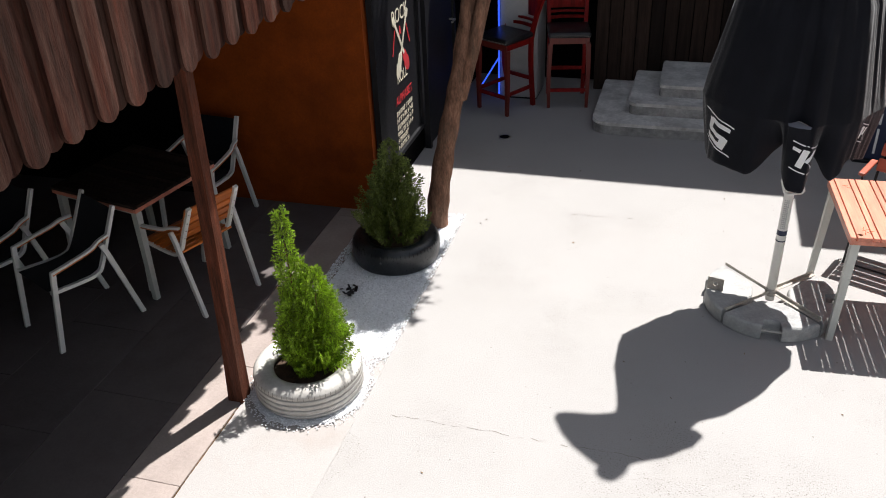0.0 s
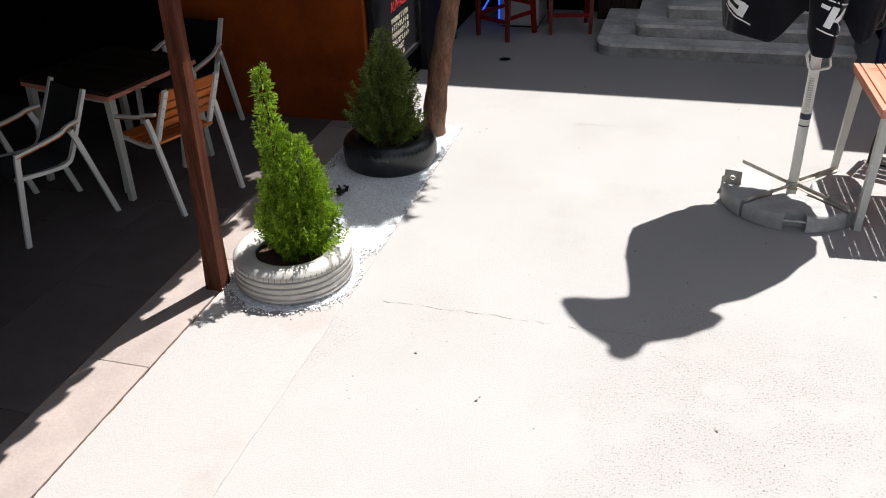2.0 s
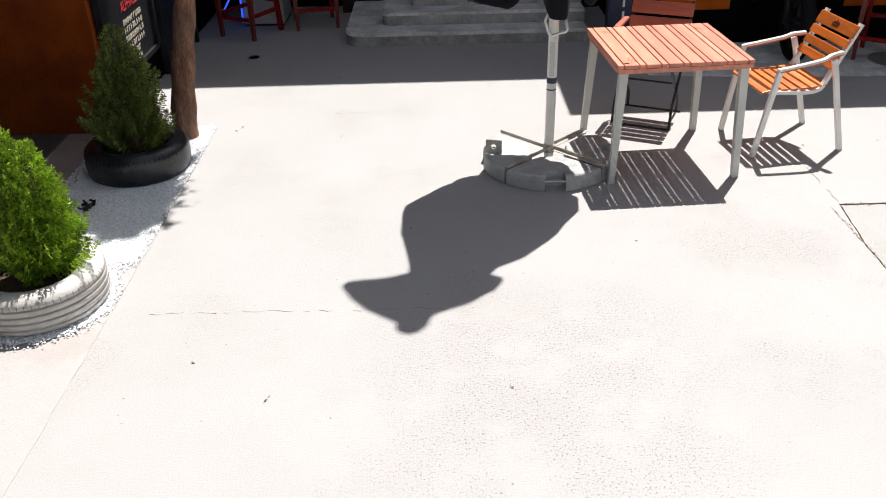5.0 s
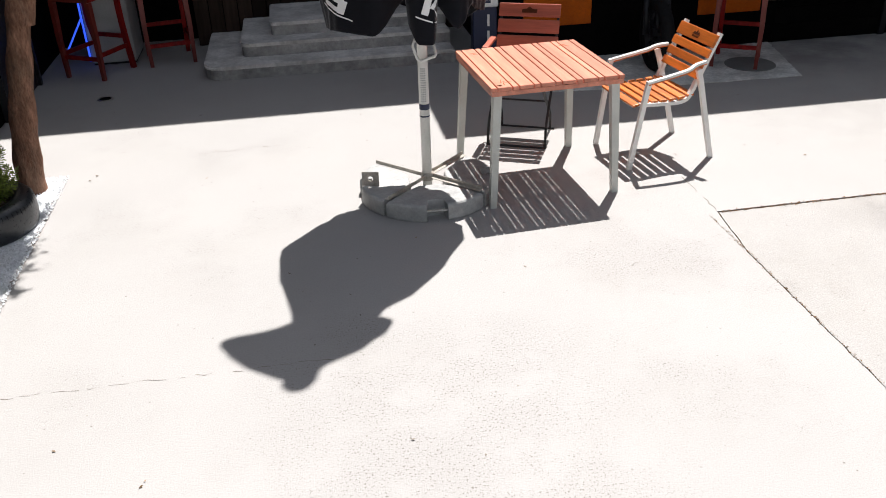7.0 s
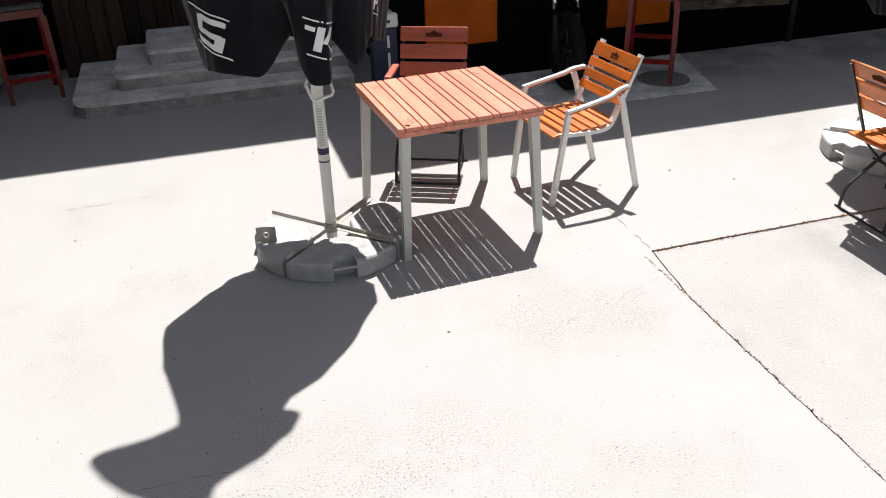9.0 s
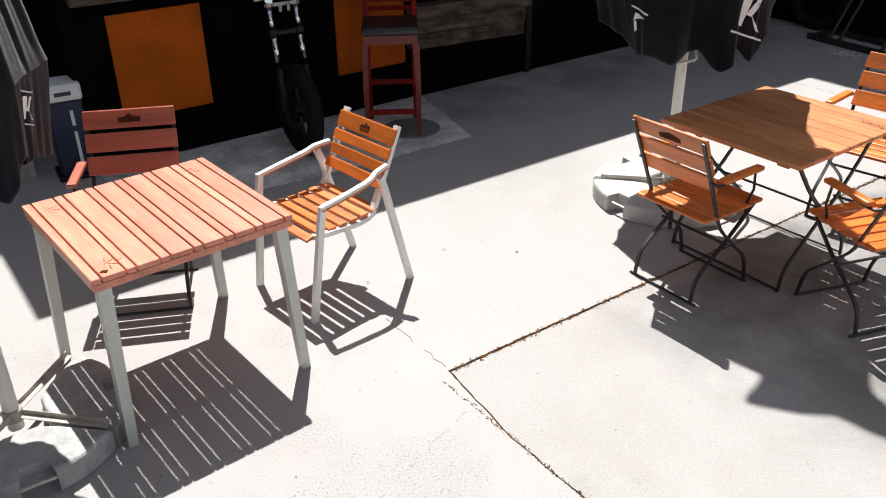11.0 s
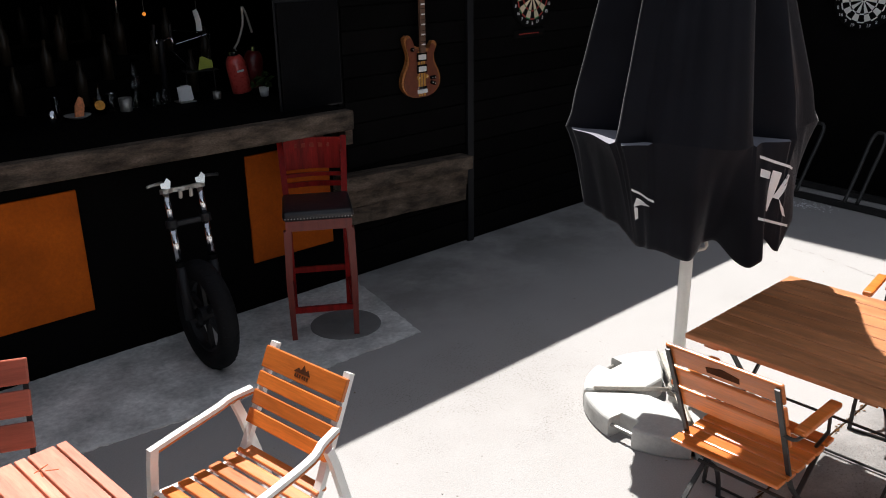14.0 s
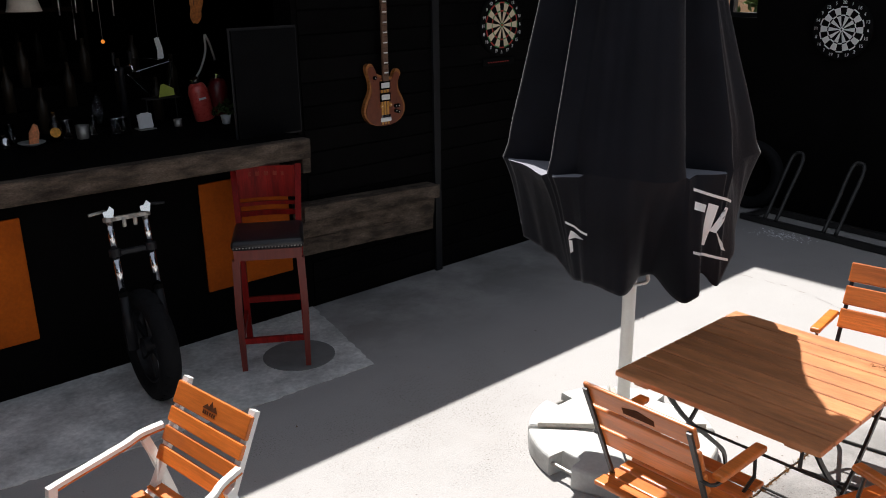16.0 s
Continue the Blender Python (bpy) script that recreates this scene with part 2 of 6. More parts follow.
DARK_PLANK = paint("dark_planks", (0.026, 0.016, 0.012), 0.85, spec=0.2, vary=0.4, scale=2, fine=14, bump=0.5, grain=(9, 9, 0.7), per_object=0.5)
FRINGE = paint("stained_fringe_boards", (0.05, 0.016, 0.01), 0.9, spec=0.12, vary=0.5, scale=3, fine=18, bump=0.5, grain=(9, 9, 0.9), per_object=0.45, dirt=(0.07, 0.045, 0.035), dirt_amount=0.45)
POST_WOOD = paint("red_brown_timber", (0.105, 0.031, 0.016), 0.85, spec=0.15, vary=0.55, scale=3, fine=24, bump=0.45, grain=(9, 9, 0.7), dirt=(0.06, 0.032, 0.024), dirt_amount=0.45)
BEAM_WOOD = paint("weathered_beam", (0.15, 0.113, 0.086), 0.9, spec=0.2, vary=0.6, scale=3.5, fine=40, bump=1.0, grain=(1.6, 5, 5), dirt=(0.018, 0.014, 0.012), dirt_amount=0.62)
TABLE_WOOD = paint("orange_oiled_wood", (0.575, 0.209, 0.133), 0.45, vary=0.24, scale=2.2, fine=16, bump=0.12, grain=(9, 0.8, 9), per_object=0.13, coat=0.08)
RED_SLAT = paint("red_brown_slat", (0.42, 0.1, 0.055), 0.45, vary=0.22, scale=2.2, fine=14, bump=0.12, grain=(0.8, 9, 9), per_object=0.12, coat=0.15)
SLAT_WOOD = paint("varnished_slat", (0.57, 0.146, 0.021), 0.4, vary=0.25, scale=2.2, fine=14, bump=0.12, grain=(0.8, 9, 9), per_object=0.16, coat=0.2)
FOLD_WOOD = paint("folding_table_wood", (0.58, 0.225, 0.085), 0.5, vary=0.22, scale=2.2, fine=16, bump=0.2, grain=(9, 1.6, 9), per_object=0.1, coat=0.12, dirt=(0.3, 0.11, 0.035), dirt_amount=0.5)
GROOVE = paint("dirty_groove", (0.2, 0.185, 0.165), 0.9, vary=0.2, bump=0)
BURNT = paint("burnt_mark", (0.07, 0.025, 0.012), 0.9, vary=0.3, bump=0, spec=0.05)
SCRATCH = paint("branded_lines", (0.36, 0.1, 0.045), 0.9, vary=0.2, bump=0, spec=0.05)
WHITE_METAL = paint("white_powder_coat", (0.75, 0.74, 0.71), 0.4, vary=0.06, scale=8, fine=80, bump=0.04)
GREY_METAL = paint("grey_green_powder_coat", (0.52, 0.53, 0.49), 0.45, vary=0.06, scale=8, fine=80, bump=0.04)
DARK_METAL = paint("dark_steel", (0.035, 0.034, 0.033), 0.45, metal=0.4, vary=0.3, scale=9, fine=80, bump=0.1)
CHROME = paint("chrome", (0.72, 0.74, 0.78), 0.14, metal=1.0, vary=0.1, bump=0.0)
STEEL = paint("dull_steel", (0.42, 0.4, 0.37), 0.45, metal=0.8, vary=0.25, scale=10, fine=70, bump=0.1)
CAST_GREY = paint("grey_cast_concrete", (0.4, 0.4, 0.39), 0.85, vary=0.18, scale=6, fine=60, bump=0.35, dirt=(0.2, 0.2, 0.2))
CAST_WHITE = paint("pale_cast_concrete", (0.52, 0.52, 0.5), 0.85, vary=0.12, scale=6, fine=60, bump=0.35, dirt=(0.38, 0.38, 0.36))
CLOTH = paint("black_canvas", (0.008, 0.0085, 0.012), 0.75, vary=0.25, scale=4, fine=300, bump=0.2, spec=0.1, sheen=0.22)
CLOTH_UNDER = paint("grey_canvas_underside", (0.22, 0.22, 0.25), 0.9, vary=0.12, scale=5, fine=300, bump=0.1)
FADED_PRINT = paint("faded_grey_print", (0.4, 0.4, 0.4), 0.6, vary=0.3, bump=0)
PRINT = paint("white_print", (0.8, 0.8, 0.8), 0.7, vary=0.04, bump=0)
RED_PRINT = paint("red_chalk", (0.55, 0.03, 0.04), 0.7, vary=0.15, fine=90, bump=0)
CREAM_PRINT = paint("cream_chalk", (0.7, 0.65, 0.52), 0.7, vary=0.15, fine=90, bump=0)
STOOL_WOOD = paint("mahogany_varnish", (0.19, 0.007, 0.006), 0.45, vary=0.35, scale=4, fine=20, bump=0.06, grain=(6, 6, 0.8), spec=0.14)
# stool wood again, paler for light reflected from the sunny ground
STOOL_FRONT = paint("bounce_lit_mahogany", (0.15, 0.022, 0.016), 0.42, vary=0.2, scale=4, fine=20, bump=0.06, grain=(6, 6, 0.8), coat=0.08, spec=0.35)
STOOL_INLAY = paint("pale_mahogany_inlay", (0.2, 0.022, 0.012), 0.4, vary=0.2, bump=0, spec=0.2)
LEATHER = paint("black_leather", (0.015, 0.014, 0.016), 0.35, vary=0.2, scale=10, fine=120, bump=0.15)
RUBBER = paint("black_rubber", (0.011, 0.014, 0.018), 0.32, vary=0.25, scale=6, fine=50, bump=0.15, dirt=(0.04, 0.04, 0.042))
WHITE_TYRE = paint("white_painted_rubber", (0.55, 0.53, 0.5), 0.6, vary=0.14, scale=6, fine=60, bump=0.15, dirt=(0.3, 0.28, 0.25), dirt_amount=0.4)
SOIL = paint("soil", (0.06, 0.035, 0.022), 0.95, vary=0.5, scale=14, fine=60, bump=0.8)
PEBBLE = paint("white_pebbles", (0.83, 0.84, 0.86), 0.75, vary=0.06, scale=5, fine=90, bump=0.1, per_island=0.18)
LEAF = paint("conifer_spray", (0.23, 0.36, 0.02), 0.55, vary=0.45, scale=9, fine=60, bump=0, per_island=0.6, translucent=0.22)
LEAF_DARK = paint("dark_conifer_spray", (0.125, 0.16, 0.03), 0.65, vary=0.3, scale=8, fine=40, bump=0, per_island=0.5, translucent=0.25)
TREE_LEAF = paint("tree_leaf", (0.06, 0.11, 0.025), 0.6, vary=0.2, scale=5, fine=40, bump=0, per_island=0.4, translucent=0.35)
BARK = paint("bark", (0.19, 0.1, 0.066), 0.95, spec=0.15, vary=0.5, scale=9, fine=45, bump=0.9, grain=(2, 2, 0.6), dirt=(0.1, 0.075, 0.055))
NAVY = paint("navy_panel", (0.012, 0.02, 0.06), 0.4, vary=0.1, bump=0.02)
PALE = paint("pale_panel", (0.78, 0.78, 0.77), 0.5, vary=0.08, bump=0.03)
FRIDGE = paint("grey_cabinet", (0.4, 0.4, 0.4), 0.45, vary=0.1, bump=0.03)
NAPKIN = paint("orange_napkin", (0.85, 0.3, 0.13), 0.85, vary=0.2, scale=30, bump=0.1)
RED_PAINT = paint("red_enamel", (0.72, 0.09, 0.075), 0.3, vary=0.12, bump=0.02, coat=0.4)
GUITAR_TOP = paint("red_brown_guitar_top", (0.16, 0.04, 0.018), 0.35, vary=0.2, scale=4, fine=20, bump=0.02, grain=(9, 0.8, 9), coat=0.4)
GUITAR_WOOD = paint("guitar_mahogany", (0.32, 0.12, 0.035), 0.3, vary=0.2, scale=5, fine=20, bump=0.02, grain=(9, 0.8, 9), coat=0.5)
MAPLE = paint("maple", (0.62, 0.3, 0.06), 0.3, vary=0.1, bump=0.02, coat=0.4)
ROSEWOOD = paint("rosewood", (0.12, 0.06, 0.035), 0.45, vary=0.2, bump=0.02)
BOARD_BLACK = paint("dartboard_black", (0.004, 0.004, 0.004), 0.9, vary=0.2, bump=0.05, spec=0.06)
BOARD_CREAM = paint("dartboard_cream", (0.66, 0.56, 0.4), 0.85, vary=0.1, bump=0.05)
BOARD_WHITE = paint("dartboard_white", (0.7, 0.7, 0.68), 0.85, vary=0.05, bump=0.02)
BOARD_RED = paint("dartboard_red", (0.45, 0.04, 0.03), 0.85, vary=0.1, bump=0.05)
BOARD_GREEN = paint("dartboard_green", (0.03, 0.2, 0.06), 0.85, vary=0.1, bump=0.05)
ORANGE_LABEL = paint("orange_label", (0.9, 0.4, 0.06), 0.6, vary=0.3, scale=40, bump=0)
DARK_RED = paint("dark_red_enamel", (0.16, 0.008, 0.01), 0.4, vary=0.15, bump=0.02, coat=0.2)
LIME_PAPER = paint("lime_paper", (0.35, 0.4, 0.06), 0.8, vary=0.1)
DARK_BOTTLE = paint("dark_bottle_glass", (0.03, 0.022, 0.015), 0.4, vary=0.2, bump=0, spec=0.25)
GLASS = glassy("clear_glass", (0.95, 0.97, 0.96))
BROWN_GLASS = glassy("brown_glass", (0.35, 0.14, 0.03))
BLUE_LED = glow("blue_led", (0.04, 0.12, 1.0), 0.6)
ORANGE_LED = glow("orange_lamp", (1.0, 0.3, 0.04), 0.35)
DEBRIS = paint("dry_leaf_bits", (0.16, 0.1, 0.05), 0.9, vary=0.4, bump=0, per_island=0.6)
BEIGE = paint("beige_plaster", (0.5, 0.46, 0.4), 0.85, vary=0.1, bump=0.2)
FOOT_METAL = paint("worn_beige_steel", (0.42, 0.39, 0.34), 0.5, vary=0.25, scale=12, fine=70, bump=0.1, dirt=(0.25, 0.2, 0.16))
CRACK = paint("crack_dirt", (0.16, 0.135, 0.11), 0.95, vary=0.3, bump=0)

WHEEL_RUBBER = paint("old_tyre_rubber", (0.005, 0.005, 0.006), 0.8, vary=0.3, scale=6, fine=50, bump=0.2, spec=0.2)

from mathutils.bvhtree import BVHTree

# ---- ground ----
def rough_edge(a, b, amount, step=0.03):
    a, b = Vector(a), Vector(b)
    n = max(2, int((b - a).length / step))
    side = Vector((-(b - a).y, (b - a).x)).normalized()
    out = []
    for i in range(n):
        p = a.lerp(b, i / n)
        j = 0.5 * noise.noise(Vector((p.x * 9, p.y * 9, 0))) + 0.7 * noise.noise(Vector((p.x * 31, p.y * 31, 5)))
        out.append(tuple(p + side * j * amount))
    return out


def slab(name, corners, material, z0, z1, label, wear=0.012, kind="structure"):
    outline = []
    for a, b in zip(corners, corners[1:] + corners[:1]):
        outline += rough_edge(a, b, wear)
    return solid(name, prism(bmesh.new(), outline, z0, z1), material, GRID, label, kind=kind)


bm = bmesh.new()
box(bm, (900, 900, 0.2), pose(0, 0, -0.107))
solid("ground", bm, JOINT, GRID, "bare earth under the concrete paving of the yard", kind="structure")
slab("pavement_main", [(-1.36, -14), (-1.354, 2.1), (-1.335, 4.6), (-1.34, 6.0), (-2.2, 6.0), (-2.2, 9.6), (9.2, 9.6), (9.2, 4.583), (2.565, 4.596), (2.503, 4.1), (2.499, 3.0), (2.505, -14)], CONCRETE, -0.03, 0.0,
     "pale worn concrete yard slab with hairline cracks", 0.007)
slab("pavement_side", [(2.511, -14), (30, -14), (30, 4.570), (2.572, 4.582), (2.510, 4.1), (2.506, 3.0)], CONCRETE_ROUGH, -0.03, -0.002, "rough pale concrete slab beside an open joint", 0.01)
slab("pavement_strip", [(-2.045, -14), (-1.352, -14), (-1.346, 2.1), (-1.327, 4.6), (-1.332, 6.0), (-2.04, 6.0)], CONCRETE_STRIP, -0.03, 0.0025, "narrow pale concrete strip beside the terrace kerb", 0.007)
slab("pavement_apron", [(2.0, 6.95), (3.0, 6.82), (4.38, 6.77), (4.62, 7.78), (2.0, 7.78)], CONCRETE_NEW, -0.03, 0.006, "lighter patched concrete apron along the bar front", 0.02)

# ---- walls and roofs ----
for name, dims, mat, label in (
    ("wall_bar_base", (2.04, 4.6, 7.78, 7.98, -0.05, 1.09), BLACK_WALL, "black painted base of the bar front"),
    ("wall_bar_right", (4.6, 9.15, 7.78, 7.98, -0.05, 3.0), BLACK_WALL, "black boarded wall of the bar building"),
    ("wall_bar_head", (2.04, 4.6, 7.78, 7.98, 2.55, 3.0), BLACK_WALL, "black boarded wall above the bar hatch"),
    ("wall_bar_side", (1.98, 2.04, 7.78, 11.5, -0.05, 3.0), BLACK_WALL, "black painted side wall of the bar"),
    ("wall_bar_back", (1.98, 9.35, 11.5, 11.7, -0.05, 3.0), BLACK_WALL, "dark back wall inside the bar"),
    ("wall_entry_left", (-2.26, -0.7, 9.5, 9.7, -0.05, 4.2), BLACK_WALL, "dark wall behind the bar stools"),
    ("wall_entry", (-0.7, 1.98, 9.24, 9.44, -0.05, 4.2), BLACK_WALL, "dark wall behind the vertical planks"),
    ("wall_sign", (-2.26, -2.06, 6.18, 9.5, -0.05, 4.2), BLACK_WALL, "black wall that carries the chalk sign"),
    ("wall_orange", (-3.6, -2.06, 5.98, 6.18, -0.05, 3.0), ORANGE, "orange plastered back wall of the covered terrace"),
    # black section stands for the orange wall's fade into deep shade
    ("wall_terrace_back", (-8.0, -3.6, 5.985, 6.18, -0.05, 3.0), BLACK_WALL, "back wall deep in the terrace, coloured black for its shade"),
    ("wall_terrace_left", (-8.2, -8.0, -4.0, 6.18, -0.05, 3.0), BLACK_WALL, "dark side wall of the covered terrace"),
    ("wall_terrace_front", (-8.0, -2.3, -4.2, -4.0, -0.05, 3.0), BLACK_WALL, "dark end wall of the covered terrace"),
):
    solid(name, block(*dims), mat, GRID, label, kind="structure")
# end wall with a window
bm = bmesh.new()
for dims in ((9.15, 9.35, -1.0, 7.16, -0.05, 7.0), (9.15, 9.35, 7.76, 11.5, -0.05, 7.0), (9.15, 9.35, 7.16, 7.76, -0.05, 1.75), (9.15, 9.35, 7.16, 7.76, 2.63, 7.0)):
    block(*dims, bm=bm)
solid("wall_end", bm, BLACK_WALL, GRID, "black painted end wall of the yard with a small window", kind="structure")
win = thing("window_1", at(9.25, 7.46, 1.75), "small dark framed window looking out on foliage", "window", kind="structure")
bm = bmesh.new()
for dims in ((-0.04, 0.04, -0.3, -0.26, 0, 0.88), (-0.04, 0.04, 0.26, 0.3, 0, 0.88), (-0.04, 0.04, -0.02, 0.02, 0.04, 0.84), (-0.04, 0.04, -0.26, 0.26, 0, 0.04), (-0.04, 0.04, -0.26, 0.26, 0.84, 0.88)):
    block(*dims, bm=bm)
part("window_frame", bm, BLACK_GLOSS, win)
for y in (-0.14, 0.14):
    p = part("pane", block(-0.003, 0.003, y - 0.119, y + 0.119, 0.041, 0.839), GLASS, win)
    p.visible_shadow = False

for name, dims, label in (
    ("roof_bar", (1.95, 9.15, 7.59, 11.7, 3.0, 3.14), "dark roof slab over the bar front"),
    ("roof_entry", (-2.26, 2.226, 8.97, 11.7, 4.2, 4.34), "dark roof over the entrance steps"),
    ("ceiling_terrace", (-8.2, -1.9, -4.2, 6.18, 2.75, 2.85), "dark boarded roof over the terrace"),
):
    solid(name, block(*dims), DARK_PLANK, GRID, label, kind="structure")

# ---- terrace canopy ----
canopy = thing("terrace_canopy", at(-1.84, 0.9, 2.1), "dark stained wooden canopy edge with a scalloped board fringe", "canopy")
part("beam", block(-0.14, -0.045, -3.6, 5.05, 0.16, 0.34), POST_WOOD, canopy)
outline = [(-0.062, 0.72), (0.062, 0.72), (0.062, 0.06)] + [(0.062 * math.cos(a), 0.06 - 0.062 * math.sin(a)) for a in [math.pi * k / 8 for k in range(1, 8)]] + [(-0.062, 0.06)]
stand = Matrix(((0, 0, 1, 0), (1, 0, 0, 0), (0, 1, 0, 0), (0, 0, 0, 1)))     # outline x runs along v, y goes up
front_board = mesh_of("board", prism(bmesh.new(), outline, 0.0, 0.02, stand), FRINGE)
back_board = mesh_of("board", prism(bmesh.new(), outline, -0.026, -0.004, stand), FRINGE)
rnd = random.Random(4)
for k in range(41):
    v = -3.55 + 0.2 * k * 1.0 - 0.2
    part("board", front_board, None, canopy, m=pose(0, v + rnd.uniform(-0.006, 0.006), rnd.uniform(-0.005, 0.005), 0, 0, rnd.uniform(-1, 1)))
    part("board", back_board, None, canopy, m=pose(0, v + 0.1 + rnd.uniform(-0.012, 0.012), 0.01 + rnd.uniform(-0.005, 0.005)))

post = thing("canopy_post", at(-2.085, 3.58, 0), "square red-brown timber post carrying the canopy", "post")
bm = bmesh.new()
tube(bm, [(0.005, 0, 0), (0.018, 0, 0.4), (0.04, 0, 1.3), (0.065, 0, 2.3)], [1.45, 1.2, 1.05, 0.95], flat=(0.068, 0.068))
part("shaft", bm, POST_WOOD, post)
part("brace", block(-0.06, 0.17, -0.03, 0.03, 2.3, 2.36), POST_WOOD, post)

# ---- steps ----
steps = thing("entrance_steps", at(0, 0), "three low grey concrete steps with rounded corners", "steps")


def rounded_step(u0, u1, v0, v1, r):
    arc = [(u0 + r - r * math.cos(a), v0 + r - r * math.sin(a)) for a in [math.pi / 2 * k / 6 for k in range(7)]]
    return arc + [(u1, v0), (u1, v1), (u0, v1)]


for u0, v0, z0, z1, r in ((-0.57, 7.95, -0.03, 0.12, 0.17), (-0.24, 8.2, 0.12, 0.24, 0.08), (0.03, 8.42, 0.24, 0.36, 0.05)):
    # riser colour holds the shade, tread colour the light from above
    part("riser", prism(bmesh.new(), rounded_step(u0 + 0.006, 1.66, v0 + 0.006, 9.2, r), z0, z1 - 0.03), CONCRETE_RISER, steps, "rough cast riser, darkened for its shade")
    bm = prism(bmesh.new(), rounded_step(u0, 1.66, v0, 9.2, r), z1 - 0.03, z1)
    bmesh.ops.bevel(bm, geom=[e for e in bm.edges if e.verts[0].co.z > z1 - 0.001 and e.verts[1].co.z > z1 - 0.001], offset=0.012, segments=2, affect="EDGES")
    part("tread", bm, CONCRETE_STEP, steps, "tread coloured paler for the light on it")

# plank cladding behind the steps
clad = thing("plank_wall", at(-0.7, 9.2, 0), "dark brown vertical timber planks on the entrance wall", "cladding", kind="structure")
plank = mesh_of("plank", box(bmesh.new(), (0.132, 0.025, 2.98), pose(0, 0, 1.49), 0.004), DARK_PLANK)
for k in range(19):
    part("plank", plank, None, clad, m=pose(0.07 + 0.14 * k, rnd.uniform(-0.004, 0.004), 0))

# ---- chalk sign ----
sign = thing("chalk_sign", at(-2.045, 6.02, 0.3), "black music chalkboard with crossed guitars and hand lettering", "sign")
part("board", block(0, 0.02, 0.1, 1.12, 0.02, 1.9), BLACK_GLOSS, sign)
bm = bmesh.new()
for dims in ((0, 0.045, 0.02, 0.095, 0, 1.95), (0, 0.045, 1.125, 1.18, 0, 1.95), (0, 0.045, 0.1, 1.12, -0.02, 0.018), (0, 0.045, 0.1, 1.12, 1.9, 1.95)):
    block(*dims, bm=bm)
part("frame", bm, BLACK_GLOSS, sign)
face = Matrix(((0, 0, 1, 0.024), (1, 0, 0, 0), (0, 1, 0, 0), (0, 0, 0, 1)))
lettering("word", "ROCK", 0.165, CREAM_PRINT, sign, face @ pose(0.69, 1.14, 0), squash=0.88)
lettering("word", "&", 0.1, RED_PRINT, sign, face @ pose(0.68, 1.01, 0))
lettering("word", "ROLL", 0.13, CREAM_PRINT, sign, face @ pose(0.67, 0.635, 0), squash=0.85)
lettering("word", "ALPHABET", 0.105, RED_PRINT, sign, face @ pose(0.69, 0.455, 0), squash=0.86)
rnd = random.Random(12)
for row in range(6):
    n = 9 if row < 4 else 6
    for k in range(n):
        bm = bmesh.new()
        y, z = 0.49 + 0.048 * k, 0.35 - row * 0.06
        box(bm, (0.009, 0.042, 0.002), pose(y - 0.011, z, 0, 0, 0, rnd.uniform(-14, 14)))
        box(bm, (0.024, 0.009, 0.002), pose(y, z + rnd.choice((-0.016, 0.0, 0.016)), 0))
        if rnd.random() < 0.6:
            box(bm, (0.009, 0.036, 0.002), pose(y + 0.012, z, 0, 0, 0, rnd.uniform(-18, 18)))
        part("chalk_mark", bm, CREAM_PRINT, sign, m=face)


def guitar_outline(s=1.0):
    pts = []
    for k in range(28):
        a = 2 * math.pi * k / 28
        r = 0.085 + 0.022 * math.cos(2 * a + math.pi) + (0.02 if math.sin(a) < 0 else 0.0)
        pts.append((s * r * math.cos(a) * 0.95, s * r * math.sin(a) * 1.3))
    return pts


for tilt, mat in ((33, RED_PRINT), (-33, CREAM_PRINT)):
    m = face @ pose(0.7, 0.87, 0, 0, 0, tilt)
    bm = prism(bmesh.new(), [(x, y - 0.15) for x, y in guitar_outline(0.75)], -0.001, 0.001)
    part("drawn_guitar", bm, mat, sign, m=m)
    bm = bmesh.new()
    box(bm, (0.03, 0.34, 0.003), pose(0, 0.09, 0.002))
    box(bm, (0.055, 0.07, 0.003), pose(0, 0.29, 0.002))
    part("drawn_neck", bm, CREAM_PRINT, sign, m=m)
for side in (-1, 1):
    bm = bmesh.new()
    for k in range(3):
        box(bm, (0.02, 0.1, 0.002), pose(0.69 + side * (0.16 + 0.02 * k), 1.0 - 0.05 * k, 0, 0, 0, side * 25))
    part("drawn_flash", bm, RED_PRINT, sign, m=face)

door = thing("door_1", at(-2.05, 7.3, 0), "black side door beside the chalk sign", "door", kind="structure")
part("leaf", block(0, 0.035, 0.05, 0.95, 0.01, 2.05), BLACK_GLOSS, door)
bm = bmesh.new()
for dims in ((0, 0.06, 0, 0.048, 0, 2.1), (0, 0.06, 0.952, 1.0, 0, 2.1), (0, 0.06, 0.048, 0.952, 2.052, 2.1)):
    block(*dims, bm=bm)
part("frame", bm, BLACK_GLOSS, door)
bm = bmesh.new()
tube(bm, [(0.03, 0.87, 1.0), (0.09, 0.87, 1.0), (0.09, 0.76, 1.0)], 0.01)
part("door_handle", bm, STEEL, door)


# ---- furniture kinds ----
def smooth_line2(pts):
    return [(p.x, p.y) for p in smooth_line([(x, y, 0) for x, y in pts], 4)]


